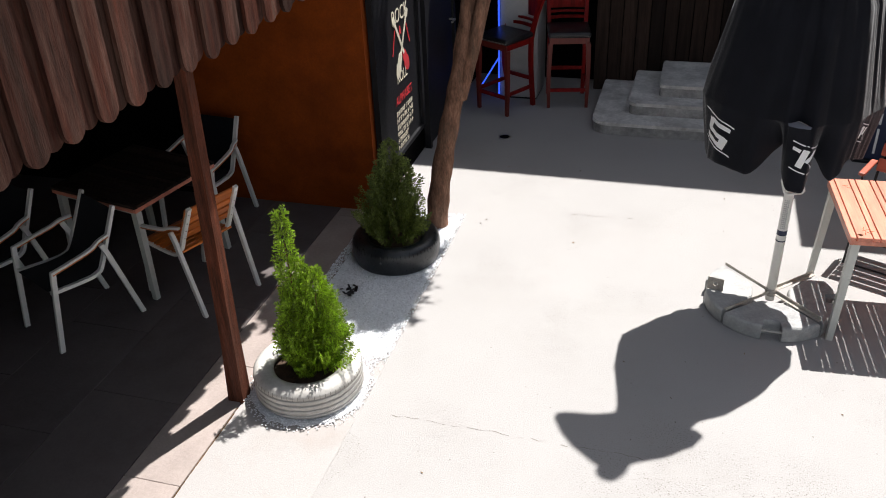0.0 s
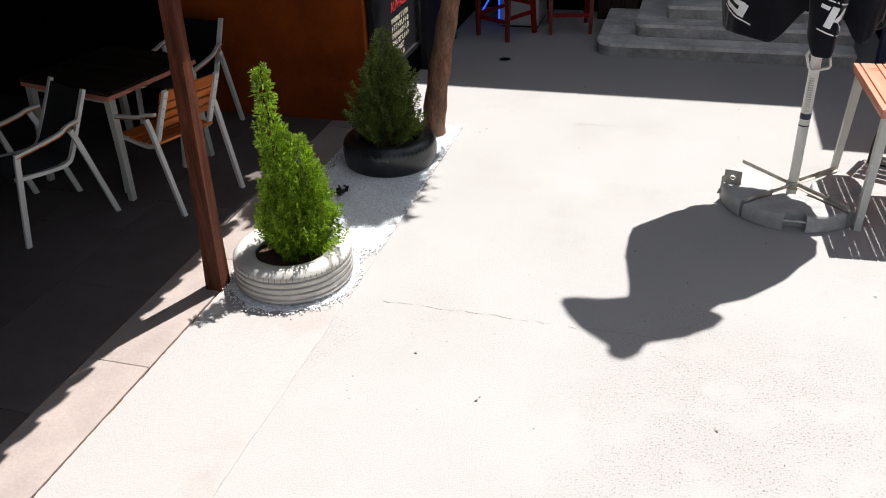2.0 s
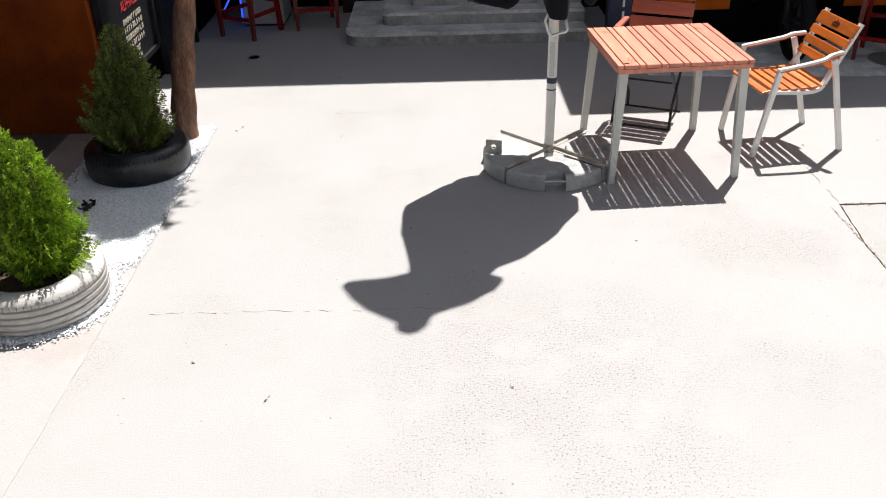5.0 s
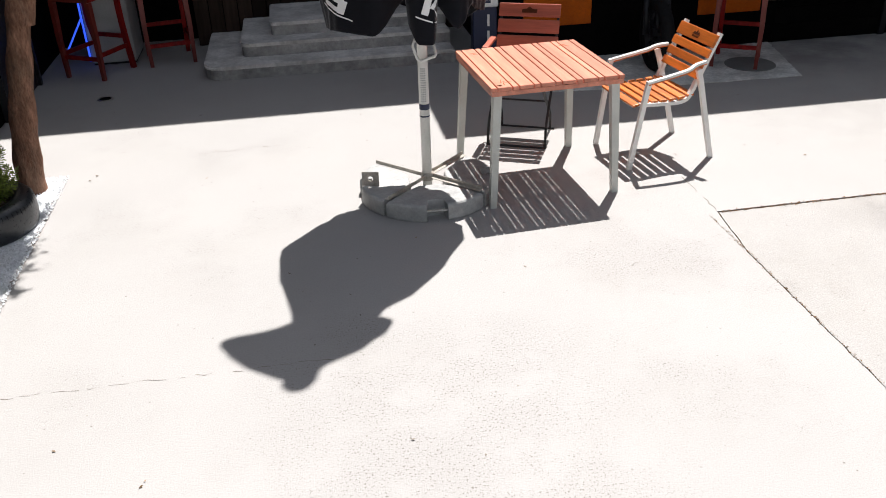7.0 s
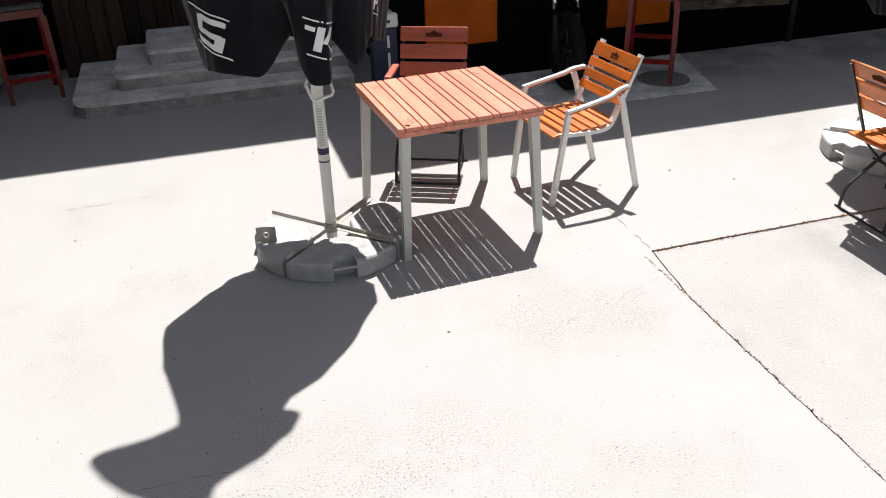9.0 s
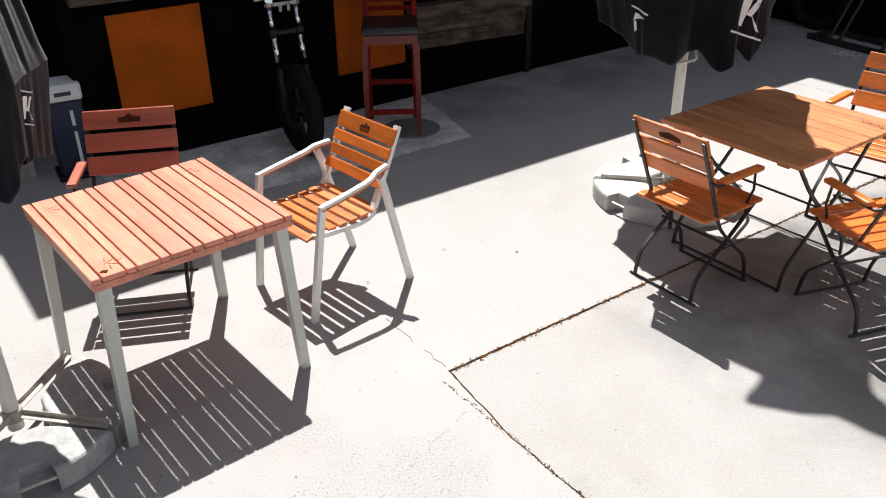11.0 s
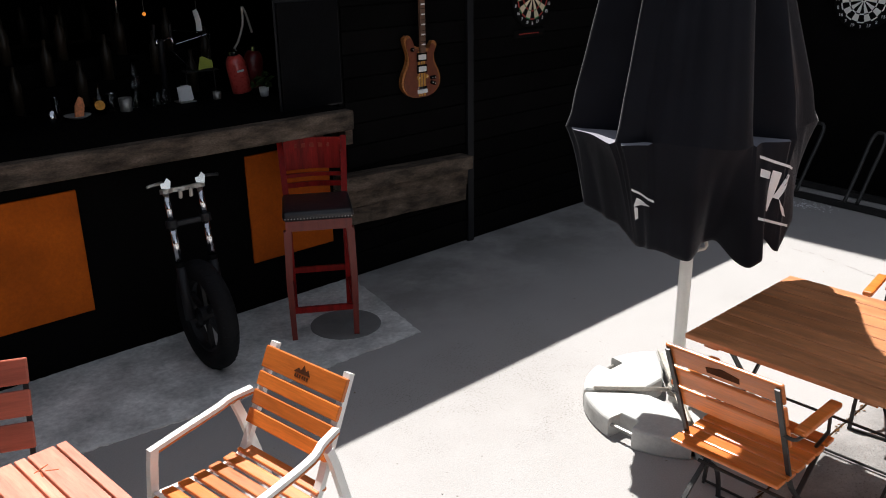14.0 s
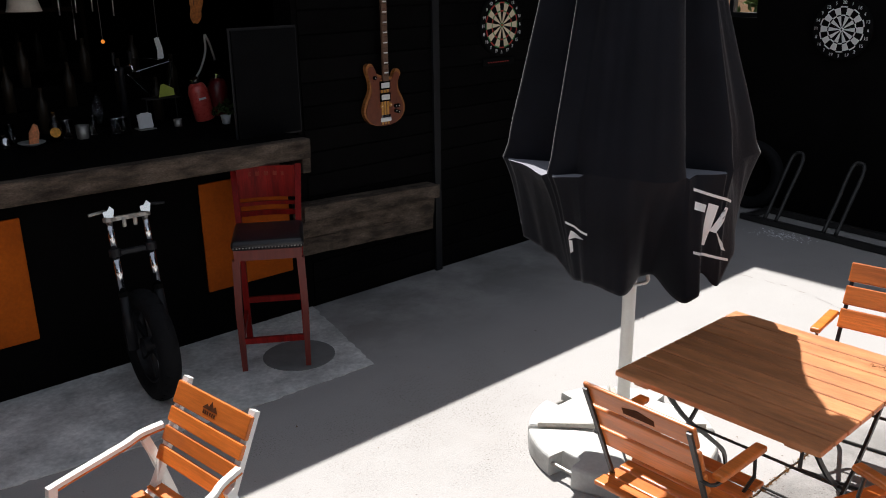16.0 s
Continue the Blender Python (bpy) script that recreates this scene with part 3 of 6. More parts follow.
def armchair(m, label, group, fabric=False):
    ch = thing("armchair", m, label, "chair", group)
    for s in (-1, 1):
        x = 0.245 * s
        bm = bmesh.new()
        tube(bm, [(x * 0.98, 0.29, 0), (x * 1.05, 0.215, 0.53), (x * 1.06, 0.205, 0.58)], 1.0, flat=(0.026, 0.031))
        part("front_leg", bm, WHITE_METAL, ch)
        bm = bmesh.new()
        tube(bm, [(x * 0.98, -0.31, 0), (x * 1.03, -0.16, 0.55), (x * 1.04, -0.135, 0.62)], 1.0, flat=(0.026, 0.031))
        part("back_leg", bm, WHITE_METAL, ch)
        bm = bmesh.new()
        tube(bm, smooth_line([(x * 1.06, 0.22, 0.577), (x * 1.07, 0.1, 0.595), (x * 1.05, -0.06, 0.622), (x * 1.0, -0.12, 0.645), (x * 0.93, -0.2, 0.655)], 4), 1.0, flat=(0.025, 0.016))
        rest = part("armrest", bm, WHITE_METAL, ch)
        bm = bmesh.new()
        tube(bm, smooth_line([(x * 1.06 + 0.001 * s, 0.215, 0.565), (x * 1.07 + 0.001 * s, 0.1, 0.583), (x * 1.05 + 0.001 * s, -0.06, 0.61), (x * 1.0 + 0.001 * s, -0.12, 0.633), (x * 0.93, -0.2, 0.643)], 4), 1.0, flat=(0.029, 0.006))
        part("wooden_lining", bm, SLAT_WOOD, rest, "thin brown wooden lining")
        bm = bmesh.new()
        xi = 0.185 * s
        tube(bm, smooth_line([(xi * 1.05, -0.305, 0.815), (xi * 1.08, -0.2, 0.6), (xi * 1.1, -0.13, 0.455), (xi * 1.12, -0.09, 0.415), (xi * 1.14, 0.0, 0.405), (xi * 1.2, 0.24, 0.425)], 4), 1.0, flat=(0.032, 0.022))
        part("back_post", bm, WHITE_METAL, ch)
    if fabric:
        # one dark woven sheet from the top of the back to the front of the seat
        bm, rows = bmesh.new(), []
        for y, z in smooth_line2(((-0.29, 0.8), (-0.2, 0.61), (-0.12, 0.46), (-0.07, 0.428), (0.05, 0.42), (0.25, 0.438))):
            rows.append([bm.verts.new((x, y, z)) for x in (-0.19, 0.19)] + [bm.verts.new((x, y - 0.006, z - 0.006)) for x in (0.19, -0.19)])
        for r0, r1 in zip(rows, rows[1:]):
            for k in range(4):
                bm.faces.new((r0[k], r0[(k + 1) % 4], r1[(k + 1) % 4], r1[k]))
        bm.faces.new(rows[0])
        bm.faces.new(rows[-1][::-1])
        part("woven_sheet", bm, CLOTH, ch, "dark woven seat and back")
        return ch
    for k, (z, h) in enumerate(((0.768, 0.082), (0.694, 0.054), (0.63, 0.054), (0.566, 0.054))):
        y = -0.13 - (z - 0.455) * 0.49
        bm = bmesh.new()
        box(bm, (0.43, 0.016, h), pose(0, y + 0.018, z, 26, 0, 0), 0.004, 2)
        slat = part("back_slat", bm, SLAT_WOOD, ch)
        bm = bmesh.new()
        for x in (-0.195, 0.195):
            bmesh.ops.create_icosphere(bm, subdivisions=1, radius=0.005, matrix=pose(x * 1.02, y - 0.012, z))
        part("screw", bm, STEEL, slat)
    # the dark mark burnt into the top slat
    on_slat = pose(0, -0.13 - 0.313 * 0.49 + 0.018, 0.768, 26, 0, 0) @ pose(0.0, 0, 0, 90, 0, 180)
    bm = bmesh.new()
    prism(bm, [(-0.042, -0.006), (-0.02, 0.012), (-0.008, 0.004), (0.004, 0.026), (0.018, 0.006), (0.028, 0.014), (0.044, -0.006)], 0.0082, 0.0092, on_slat)
    for x in (-0.03, -0.018, -0.006, 0.008, 0.02, 0.032):
        box(bm, (0.008, 0.012, 0.001), on_slat @ pose(x, -0.018, 0.0088))
    part("burnt_mark", bm, BURNT, ch)
    for k in range(7):
        bm = bmesh.new()
        y = -0.125 + 0.064 * k
        box(bm, (0.44, 0.047, 0.016), pose(0, y, 0.43 + 0.0042 * (k - 3) ** 2 * (0.35 if k < 3 else 0.1) - (0.012 if k == 6 else 0), -7 + 2.5 * k if k < 6 else -12, 0, 0), 0.004, 2)
        part("seat_slat", bm, SLAT_WOOD, ch)
    return ch


def folding_chair(m, label, group, arms=(-1, 1), wood=None):
    wood = wood or SLAT_WOOD
    ch = thing("folding_chair", m, label, "chair", group)
    for s in (-1, 1):
        x = 0.2 * s
        bm = bmesh.new()
        tube(bm, smooth_line([(x, -0.29, 0.86), (x, -0.2, 0.66), (x, -0.12, 0.48), (x, -0.07, 0.38), (x, 0.06, 0.25), (x, 0.16, 0.15), (x, 0.195, 0.012)], 4), 1.0, flat=(0.017, 0.01))
        part("back_post", bm, DARK_METAL, ch)
        bm = bmesh.new()
        xi = 0.178 * s
        tube(bm, smooth_line([(xi, 0.2, 0.43), (xi, 0.05, 0.3), (xi, -0.1, 0.19), (xi, -0.17, 0.12), (xi, -0.19, 0.012)], 4), 1.0, flat=(0.017, 0.01))
        part("rear_leg", bm, DARK_METAL, ch)
        if s in arms:
            bm = bmesh.new()
            box(bm, (0.045, 0.28, 0.024), pose(0.235 * s, -0.02, 0.66), 0.008, 2)
            part("armrest", bm, wood, ch)
            bm = bmesh.new()
            tube(bm, smooth_line([(x, -0.2, 0.655), (0.235 * s, -0.17, 0.64), (0.235 * s, -0.05, 0.643)], 4), 0.007, 6)
            part("arm_bracket", bm, DARK_METAL, ch)
            bm = bmesh.new()
            tube(bm, [(0.235 * s, 0.08, 0.65), (0.23 * s, 0.1, 0.55), (xi, 0.13, 0.44)], 0.007, 6)
            part("arm_support", bm, DARK_METAL, ch)
    for y in (0.195, -0.19):
        bm = bmesh.new()
        tube(bm, [(-0.21, y, 0.007), (0.21, y, 0.007)], 0.0065, 6)
        part("foot_bar", bm, DARK_METAL, ch)
    bm = bmesh.new()
    tube(bm, [(-0.2, 0.0, 0.275), (0.2, 0.0, 0.275)], 0.007, 6)
    part("cross_bar", bm, DARK_METAL, ch)
    for z in (0.835, 0.735, 0.635):
        y = -0.29 + (0.86 - z) * 0.45
        bm = bmesh.new()
        box(bm, (0.43, 0.016, 0.091), pose(0, y + 0.016, z, 24, 0, 0), 0.006, 2)
        part("back_slat", bm, wood, ch)
    bm = bmesh.new()
    prism(bm, [(-0.05, -0.02), (0.05, -0.02), (0.055, 0.004), (0.02, 0.008), (0.0, 0.024), (-0.02, 0.008), (-0.055, 0.004)], -0.0095, -0.008, pose(0, -0.2627, 0.835, 24, 0, 0) @ pose(0, 0, 0, 90, 0, 0) )
    part("burnt_mark", bm, BURNT, ch)
    bm = bmesh.new()
    prism(bm, [(-0.06, -0.022), (0.06, -0.022), (0.062, 0.004), (0.03, 0.012), (0.0, 0.02), (-0.03, 0.012), (-0.062, 0.004)], 0.008, 0.0095, pose(0, -0.2627, 0.835, 24, 0, 0) @ pose(0, 0, 0, 90, 0, 0))
    part("burnt_mark", bm, BURNT, ch)
    for k in range(6):
        bm = bmesh.new()
        box(bm, (0.42, 0.062, 0.018), pose(0, -0.175 + 0.074 * k, 0.448 + (0.006 if k in (0, 5) else 0), 0, 0, 0), 0.006, 2)
        part("seat_slat", bm, wood, ch)
    return ch


def bar_stool(m, label, group="bar stools"):
    st = thing("bar_stool", m, label, "stool", group)
    for s in (-1, 1):
        bm = bmesh.new()
        tube(bm, [(0.195 * s, 0.19, 0), (0.2 * s, 0.19, 0.35), (0.19 * s, 0.185, 0.68)], [0.7, 0.9, 1.05], flat=(0.045, 0.045))
        part("front_leg", bm, STOOL_FRONT, st, "mahogany leg, paler for the light thrown up on it")
        bm = bmesh.new()
        tube(bm, smooth_line([(0.185 * s, -0.23, 0), (0.185 * s, -0.19, 0.4), (0.185 * s, -0.19, 0.71), (0.195 * s, -0.25, 0.93), (0.205 * s, -0.335, 1.1)], 4), 0.95, flat=(0.04, 0.042))
        part("back_leg", bm, STOOL_WOOD, st)
        bm = bmesh.new()
        box(bm, (0.022, 0.36, 0.035), pose(0.19 * s, -0.01, 0.22))
        part("stretcher", bm, STOOL_WOOD, st)
    bm = bmesh.new()
    box(bm, (0.36, 0.022, 0.035), pose(0, 0.19, 0.19))
    part("stretcher", bm, STOOL_WOOD, st)
    bm = bmesh.new()
    box(bm, (0.36, 0.022, 0.035), pose(0, -0.2, 0.3))
    part("stretcher", bm, STOOL_WOOD, st)
    bm = bmesh.new()
    box(bm, (0.4, 0.02, 0.06), pose(0, 0.2, 0.71))
    part("apron", bm, STOOL_FRONT, st, "mahogany rail, paler for the light thrown up on it")
    bm = bmesh.new()
    for dims in ((-0.2, -0.18, -0.19, 0.188, 0.68, 0.74), (0.18, 0.2, -0.19, 0.188, 0.68, 0.74), (-0.178, 0.178, -0.19, -0.17, 0.68, 0.74)):
        block(*dims, bm=bm)
    part("seat_rail", bm, STOOL_WOOD, st)
    bm = bmesh.new()
    box(bm, (0.43, 0.42, 0.06), pose(0, 0.01, 0.765), 0.026, 3)
    part("seat_cushion", bm, LEATHER, st, "black leather cushion with studs", smooth=True)
    bm = bmesh.new()
    for k in range(22):
        bmesh.ops.create_icosphere(bm, subdivisions=1, radius=0.005, matrix=pose(-0.2 + 0.019 * k, 0.221, 0.756))
    part("stud_row", bm, STEEL, st)
    for z, h in ((1.01, 0.19), (0.89, 0.022), (0.835, 0.03)):
        bm = bmesh.new()
        y = -0.225 - max(z - 0.85, 0) * 0.42
        tube(bm, smooth_line([(-0.185, y, z), (0, y - 0.03, z), (0.185, y, z)], 6), 1.0, flat=(0.022, h))
        part("back_rail", bm, STOOL_WOOD, st)
    for k in range(5):
        x = -0.11 + 0.055 * k
        part("inlay", box(bmesh.new(), (0.026, 0.004, 0.024), pose(x, -0.279 - 0.03 * (1 - (x / 0.185) ** 2), 1.06)), STOOL_INLAY, st, "small paler square inlay")
    return st


# ---- first table and its chairs ----
def slatted_table(m, label, wood, branded=True):
    tab = thing("slatted_table", m, label, "table", "slatted tables")
    W = 0.4
    edge = -W
    for k in range(13):
        w = 0.0325 if k % 2 == 0 else 0.0811
        part("plank", box(bmesh.new(), (w, 2 * W, 0.022), pose(edge + w / 2, 0, 0.73), 0.002), wood, tab)
        edge += w + 0.0071
    for s in (-1, 1):
        part("rim", block(-W + 0.004, W - 0.004, s * (W - 0.012) - 0.01, s * (W - 0.012) + 0.01, 0.69, 0.7165), TABLE_WOOD, tab)
        part("rim", block(s * (W - 0.012) - 0.01, s * (W - 0.012) + 0.01, -W + 0.024, W - 0.024, 0.69, 0.7165), TABLE_WOOD, tab)
    part("batten", block(-W + 0.02, W - 0.02, -0.022, 0.022, 0.692, 0.716), TABLE_WOOD, tab)
    for sx in (-1, 1):
        for sy in (-1, 1):
            bm = bmesh.new()
            tube(bm, [((W - 0.012) * sx, (W - 0.012) * sy, 0.0), ((W - 0.045) * sx, (W - 0.045) * sy, 0.71)], [0.85, 1.1], flat=(0.045, 0.045))
            part("leg", bm, GREY_METAL, tab)
        part("rail", block(sx * (W - 0.05) - 0.012, sx * (W - 0.05) + 0.012, -W + 0.07, W - 0.07, 0.655, 0.69), GREY_METAL, tab)
    if branded:
        bm = prism(bmesh.new(), [(-0.035, -0.012), (-0.012, -0.03), (0.0, -0.012), (-0.016, 0.0)], 0.7412, 0.742, pose(-W + 0.075, -W + 0.05, 0))
        part("burnt_mark", bm, BURNT, tab)
        bm = bmesh.new()
        for x, y, turn, ln in ((-0.3, -0.3, 30, 0.05), (-0.29, -0.33, -40, 0.045), (-0.31, -0.28, 75, 0.03), (-0.27, -0.31, 10, 0.03), (-0.31, -0.345, 85, 0.03),
                               (0.28, 0.3, 20, 0.05), (0.3, 0.27, -35, 0.04), (0.27, 0.27, 80, 0.03), (-0.31, 0.3, 15, 0.04), (-0.3, 0.27, -30, 0.035)):
            box(bm, (ln, 0.0045, 0.0008), pose(x, y, 0.7415, 0, 0, turn))
        tagged(part("branded_lines", bm, SCRATCH, tab, "faint branded line drawings"), kind="stuff")
    return tab


slatted_table(at(1.672, 5.362, 0, 3.6), "square orange slatted wooden table with pale metal legs", TABLE_WOOD)
# dark planks put the terrace shade into this table's top
slatted_table(pose(-2.235, 5.54, 0, 0, 0, 65), "slatted table with its top darkened for the terrace shade", DARK_PLANK, False)

armchair(pose(3.776, 4.812, 0, 0, 0, 83.5), "white metal armchair with orange wooden slats in the sun", "slatted armchairs")
folding_chair(at(1.765, 6.02, 0, 154.8), "folding bistro chair with red-brown slats behind the slatted table", "folding chairs", (1,), RED_SLAT)

# terrace seats in the shade
armchair(pose(-2.47, 4.78, 0, 0, 0, 141.7), "white metal armchair with a dark woven seat in the shade", "woven armchairs", True)
armchair(pose(-1.745, 5.165, 0, 0, 0, 55.5), "white metal armchair with its slatted back to the yard", "slatted armchairs")
armchair(pose(-1.98, 6.2, 0, 0, 0, 161), "dark woven armchair deep in the terrace shade", "woven armchairs", True)
armchair(pose(-3.12, 5.0, 0, 0, 0, 150), "dark woven armchair in the dark part of the terrace", "woven armchairs", True)

# ---- folding table and its chairs ----
ft = thing("folding_table", at(4.56, 4.467, 0, 0), "square folding table of orange planks on dark crossed legs", "table")
H, D = 0.442, 0.402
for k in range(9):
    bm = bmesh.new()
    w = 2 * H / 9
    box(bm, (w - 0.007, 2 * D, 0.022), pose(-H + w * (k + 0.5), 0, 0.719), 0.003)
    part("plank", bm, FOLD_WOOD, ft)
bm = bmesh.new()
for y in (-0.3, 0.3):
    block(-H + 0.03, H - 0.03, y - 0.03, y + 0.03, 0.688, 0.707, bm=bm)
part("batten", bm, FOLD_WOOD, ft)
for s in (-1, 1):
    for q in (-1, 1):
        bm = bmesh.new()
        y = s * (0.33 if q > 0 else 0.3)
        tube(bm, smooth_line([(q * 0.3, y, 0.69), (q * 0.1, y, 0.45), (-q * 0.12, y, 0.26), (-q * 0.27, y, 0.12), (-q * 0.3, y, 0.0)], 4), 1.0, flat=(0.018, 0.011))
        part("leg", bm, DARK_METAL, ft)
for q, y, z in ((-1, 0.33, 0.012), (1, 0.3, 0.012), (0, 0.33, 0.36)):
    bm = bmesh.new()
    tube(bm, [(q * 0.3, -y, z), (q * 0.3, y, z)], 0.006, 6)
    part("cross_bar", bm, DARK_METAL, ft)
bm, line = bmesh.new(), []
for k in range(41):
    line.append((0.0032 * k - 0.065, 0.016 * math.sin(k * 0.95) * (1.4 if k < 6 else 0.7) + 0.004 * math.sin(k * 0.4), 0))
tube(bm, line, 0.0012, 5)
part("burnt_script", bm, BURNT, ft, "thin burnt squiggle", m=pose(H - 0.13, -D + 0.1, 0.7302, 0, 0, 84))

folding_chair(at(4.015, 4.5, 0, -90), "folding chair with wooden armrests pushed up to the folding table", "folding chairs")
folding_chair(at(5.345, 4.375, 0, 98), "folding chair with a branded top slat across the table", "folding chairs")
folding_chair(at(4.43, 3.81, 0, -19), "folding chair with its sunny slatted seat turned to the table", "folding chairs")


# ---- parasols ----
def parasol(m, seed, base_material, label, view, seam, plan, outline, tall, folds, skew, marks, bands=(), blocks=(0, 1, 2, 3), slump=0.0):
    """view: the side, in degrees, from which the folds of plan are counted. plan: for each fold its angle, the reach of the canopy,
    of the seam and of the hanging edge, and that edge's height. slump: how far the cloth falls in on the far side. outline, folds, skew: the gathered cloth higher up."""
    um = thing("parasol", m, label, "parasol", "closed parasols")
    rnd = random.Random(seed)
    bm = bmesh.new()
    tube(bm, [(0, 0, 0.05), (0, 0, 1.5), (0, 0, 1.5 + 2.27 * tall)], 0.03, 14)
    part("pole", bm, WHITE_METAL, um, "white enamelled pole", smooth=True)
    for k, w in bands:
        part("band", lathe(bmesh.new(), [(0.0312, k), (0.0312, k + w)], 16), NAVY, um)
    turned = pose(0, 0, 0, 0, 0, view + 90)
    if bands:
        # worn rows of small print down the pole
        for k in range(15):
            bm = bmesh.new()
            for q in (-1, 0, 1):
                box(bm, (rnd.uniform(0.006, 0.01), 0.0012, 0.007), pose(0, 0, 0.6 + 0.014 * k, 0, 0, 20 * q - 6) @ pose(0, -0.0305, 0))
            part("small_print", bm, FADED_PRINT, um, "faded grey row of print", m=turned)
    # crank handle under the canopy
    bm = bmesh.new()
    tube(bm, [(-0.028, -0.015, 0.99), (-0.055, -0.035, 0.93), (-0.03, -0.045, 0.86), (-0.012, -0.048, 0.845), (0.07, -0.05, 0.872), (0.078, -0.05, 0.885), (0.06, -0.03, 0.96)], 0.0085, 8)
    part("crank_handle", bm, WHITE_METAL, um, smooth=True, m=turned)

    ridges = [radians(f[0]) for f in folds]
    deep = [f[1] for f in folds]
    reach = [1 + skew[0] * math.cos(a - radians(skew[1])) + rnd.uniform(-0.03, 0.03) + (f[3] if len(f) > 3 else 0.0) for a, f in zip(ridges, folds)]
    n = len(ridges)

    def star(a, fold, pocket):
        """How far the gathered cloth reaches at the angle a, high up."""
        a = (a - ridges[0]) % (2 * math.pi)
        for k in range(n):
            a0 = ridges[k] - ridges[0]
            a1 = ridges[k + 1] - ridges[0] if k < n - 1 else 2 * math.pi
            if a0 <= a <= a1:
                t = (a - a0) / (a1 - a0)
                depth = pocket * deep[k] if deep[k] > 0.5 else fold * (0.6 + deep[k])
                return (reach[k] * (1 - t) + reach[(k + 1) % n] * t) * (1 - depth * math.sin(math.pi * t) ** 0.75)
        return 1.0

    def spread(a, column):
        """The reach, or the height, that the plan gives at the angle a: straight cloth between two folds."""
        a = (math.degrees(a) - view + 180) % 360 - 180
        rows = list(plan) + [(plan[0][0] + 360, *plan[0][1:])]
        for p, q in zip(rows, rows[1:]):
            if p[0] <= a <= q[0]:
                break
        else:
            p, q, a = (plan[-1][0] - 360, *plan[-1][1:]), plan[0], a
        t, d = radians(a - p[0]), radians(q[0] - p[0])
        x, y = p[column], q[column]
        if column == 4:
            w = t / d
            return x + (y - x) * w * w * (3 - 2 * w)
        return x * y * math.sin(d) / (x * math.sin(t) + y * math.sin(d - t))

    SEG = 288
    angles = [2 * math.pi * k / SEG for k in range(SEG)]

    def pleat(a, z, amount):
        return amount * (noise.noise(Vector((3.4 * math.cos(a), 3.4 * math.sin(a), z * 0.5 + seed))) + 0.7 * noise.noise(Vector((9 * math.cos(a), 9 * math.sin(a), z * 0.8 + seed))))

    def soft_ring(values, n):
        for _ in range(n):
            values = [(values[k - 1] + 2 * values[k] + values[(k + 1) % SEG]) / 4 for k in range(SEG)]
        return values

    def up(z):
        return 1.5 + (z - 1.5) * tall

    def lay(rings, keep=lambda k: True):
        bm = bmesh.new()
        made = [[bm.verts.new((r * math.cos(a), r * math.sin(a), z)) for a, (r, z) in zip(angles, ring)] for ring in rings]
        for a_, b_ in zip(made, made[1:]):
            for k in range(SEG):
                if keep(k):
                    bm.faces.new((a_[k], a_[(k + 1) % SEG], b_[(k + 1) % SEG], b_[k]))
        for v in [v for v in bm.verts if not v.link_faces]:
            bm.verts.remove(v)
        return bm

    def fallen(a, z):
        return 1 - slump * min(1.0, max(0.0, (z - seam - 0.2) / 1.5)) * max(0.0, math.cos(a - radians(view + 119)))

    top_edge = soft_ring([spread(a, 1) for a in angles], 1)
    rolled = soft_ring(top_edge, 7)
    sewn = soft_ring([spread(a, 2) for a in angles], 1)
    low_edge = soft_ring([spread(a, 3) for a in angles], 3)
    low_z = soft_ring([spread(a, 4) for a in angles], 4)
    sag = [0.02 * noise.noise(Vector((2 * math.cos(a), 2 * math.sin(a), seed + 9.0))) for a in angles]
    rings = []
    for z, k in ((seam, 1.0), (seam + 0.06, 0.985), (seam + 0.16, 0.955), (seam + 0.3, 0.9), (seam + 0.45, 0.845), (seam + 0.6, 0.79)) + (((seam + 0.85, 0.7),) if tall > 1.05 else ()):
        w = min(1.0, (z - seam) / 0.1)
        rings.append([(r * k * fallen(a, z) + pleat(a, z, 0.012 * w), z + s * (1 - w)) for r, s, a in zip(top_edge if z < seam + 0.05 else rolled, sag, angles)])
    for r, z, fold in outline:
        rings.append([(max(0.032, r * star(a, fold, fold + 0.06) * fallen(a, z)) + pleat(a, z, 0.02), z) for a in angles])
    hem_ring = [(max(r, t), seam - 0.008 + s) if r - t > 0.022 else (t, seam + s) for r, t, s in zip(sewn, top_edge, sag)]
    wide = [hem_ring[k][0] - top_edge[k] > 0.022 or hem_ring[(k + 1) % SEG][0] - top_edge[(k + 1) % SEG] > 0.022 for k in range(SEG)]
    bm = lay(rings)
    part("canopy", bm, CLOTH, um, smooth=True)
    edge_rings = [[(r + 0.001, z - 0.002) for r, z in rings[0]], hem_ring]
    k0 = 0
    while k0 < SEG:
        if wide[k0] and not wide[k0 - 1]:
            run = 0
            while wide[(k0 + run) % SEG]:
                run += 1
            span = {(k0 + i) % SEG for i in range(run)}
            part("lining", lay(edge_rings, keep=lambda k: k in span), CLOTH_UNDER, um, "pale grey lining showing at the folds")
        k0 += 1
    rings = []
    for t in (0.0, 0.08, 0.2, 0.36, 0.54, 0.72, 0.87, 0.96, 1.0):
        rings.append([(hr + (lr - hr) * t ** 0.85 + pleat(a, t, 0.016 * min(1, t * 4)), hz + (lz - hz) * t) for a, (hr, hz), lr, lz in zip(angles, hem_ring, low_edge, low_z)])
    valance = part("valance", lay([[(r - 0.004, z) for r, z in rings[-1]]] + rings[::-1]), CLOTH, um, smooth=True)
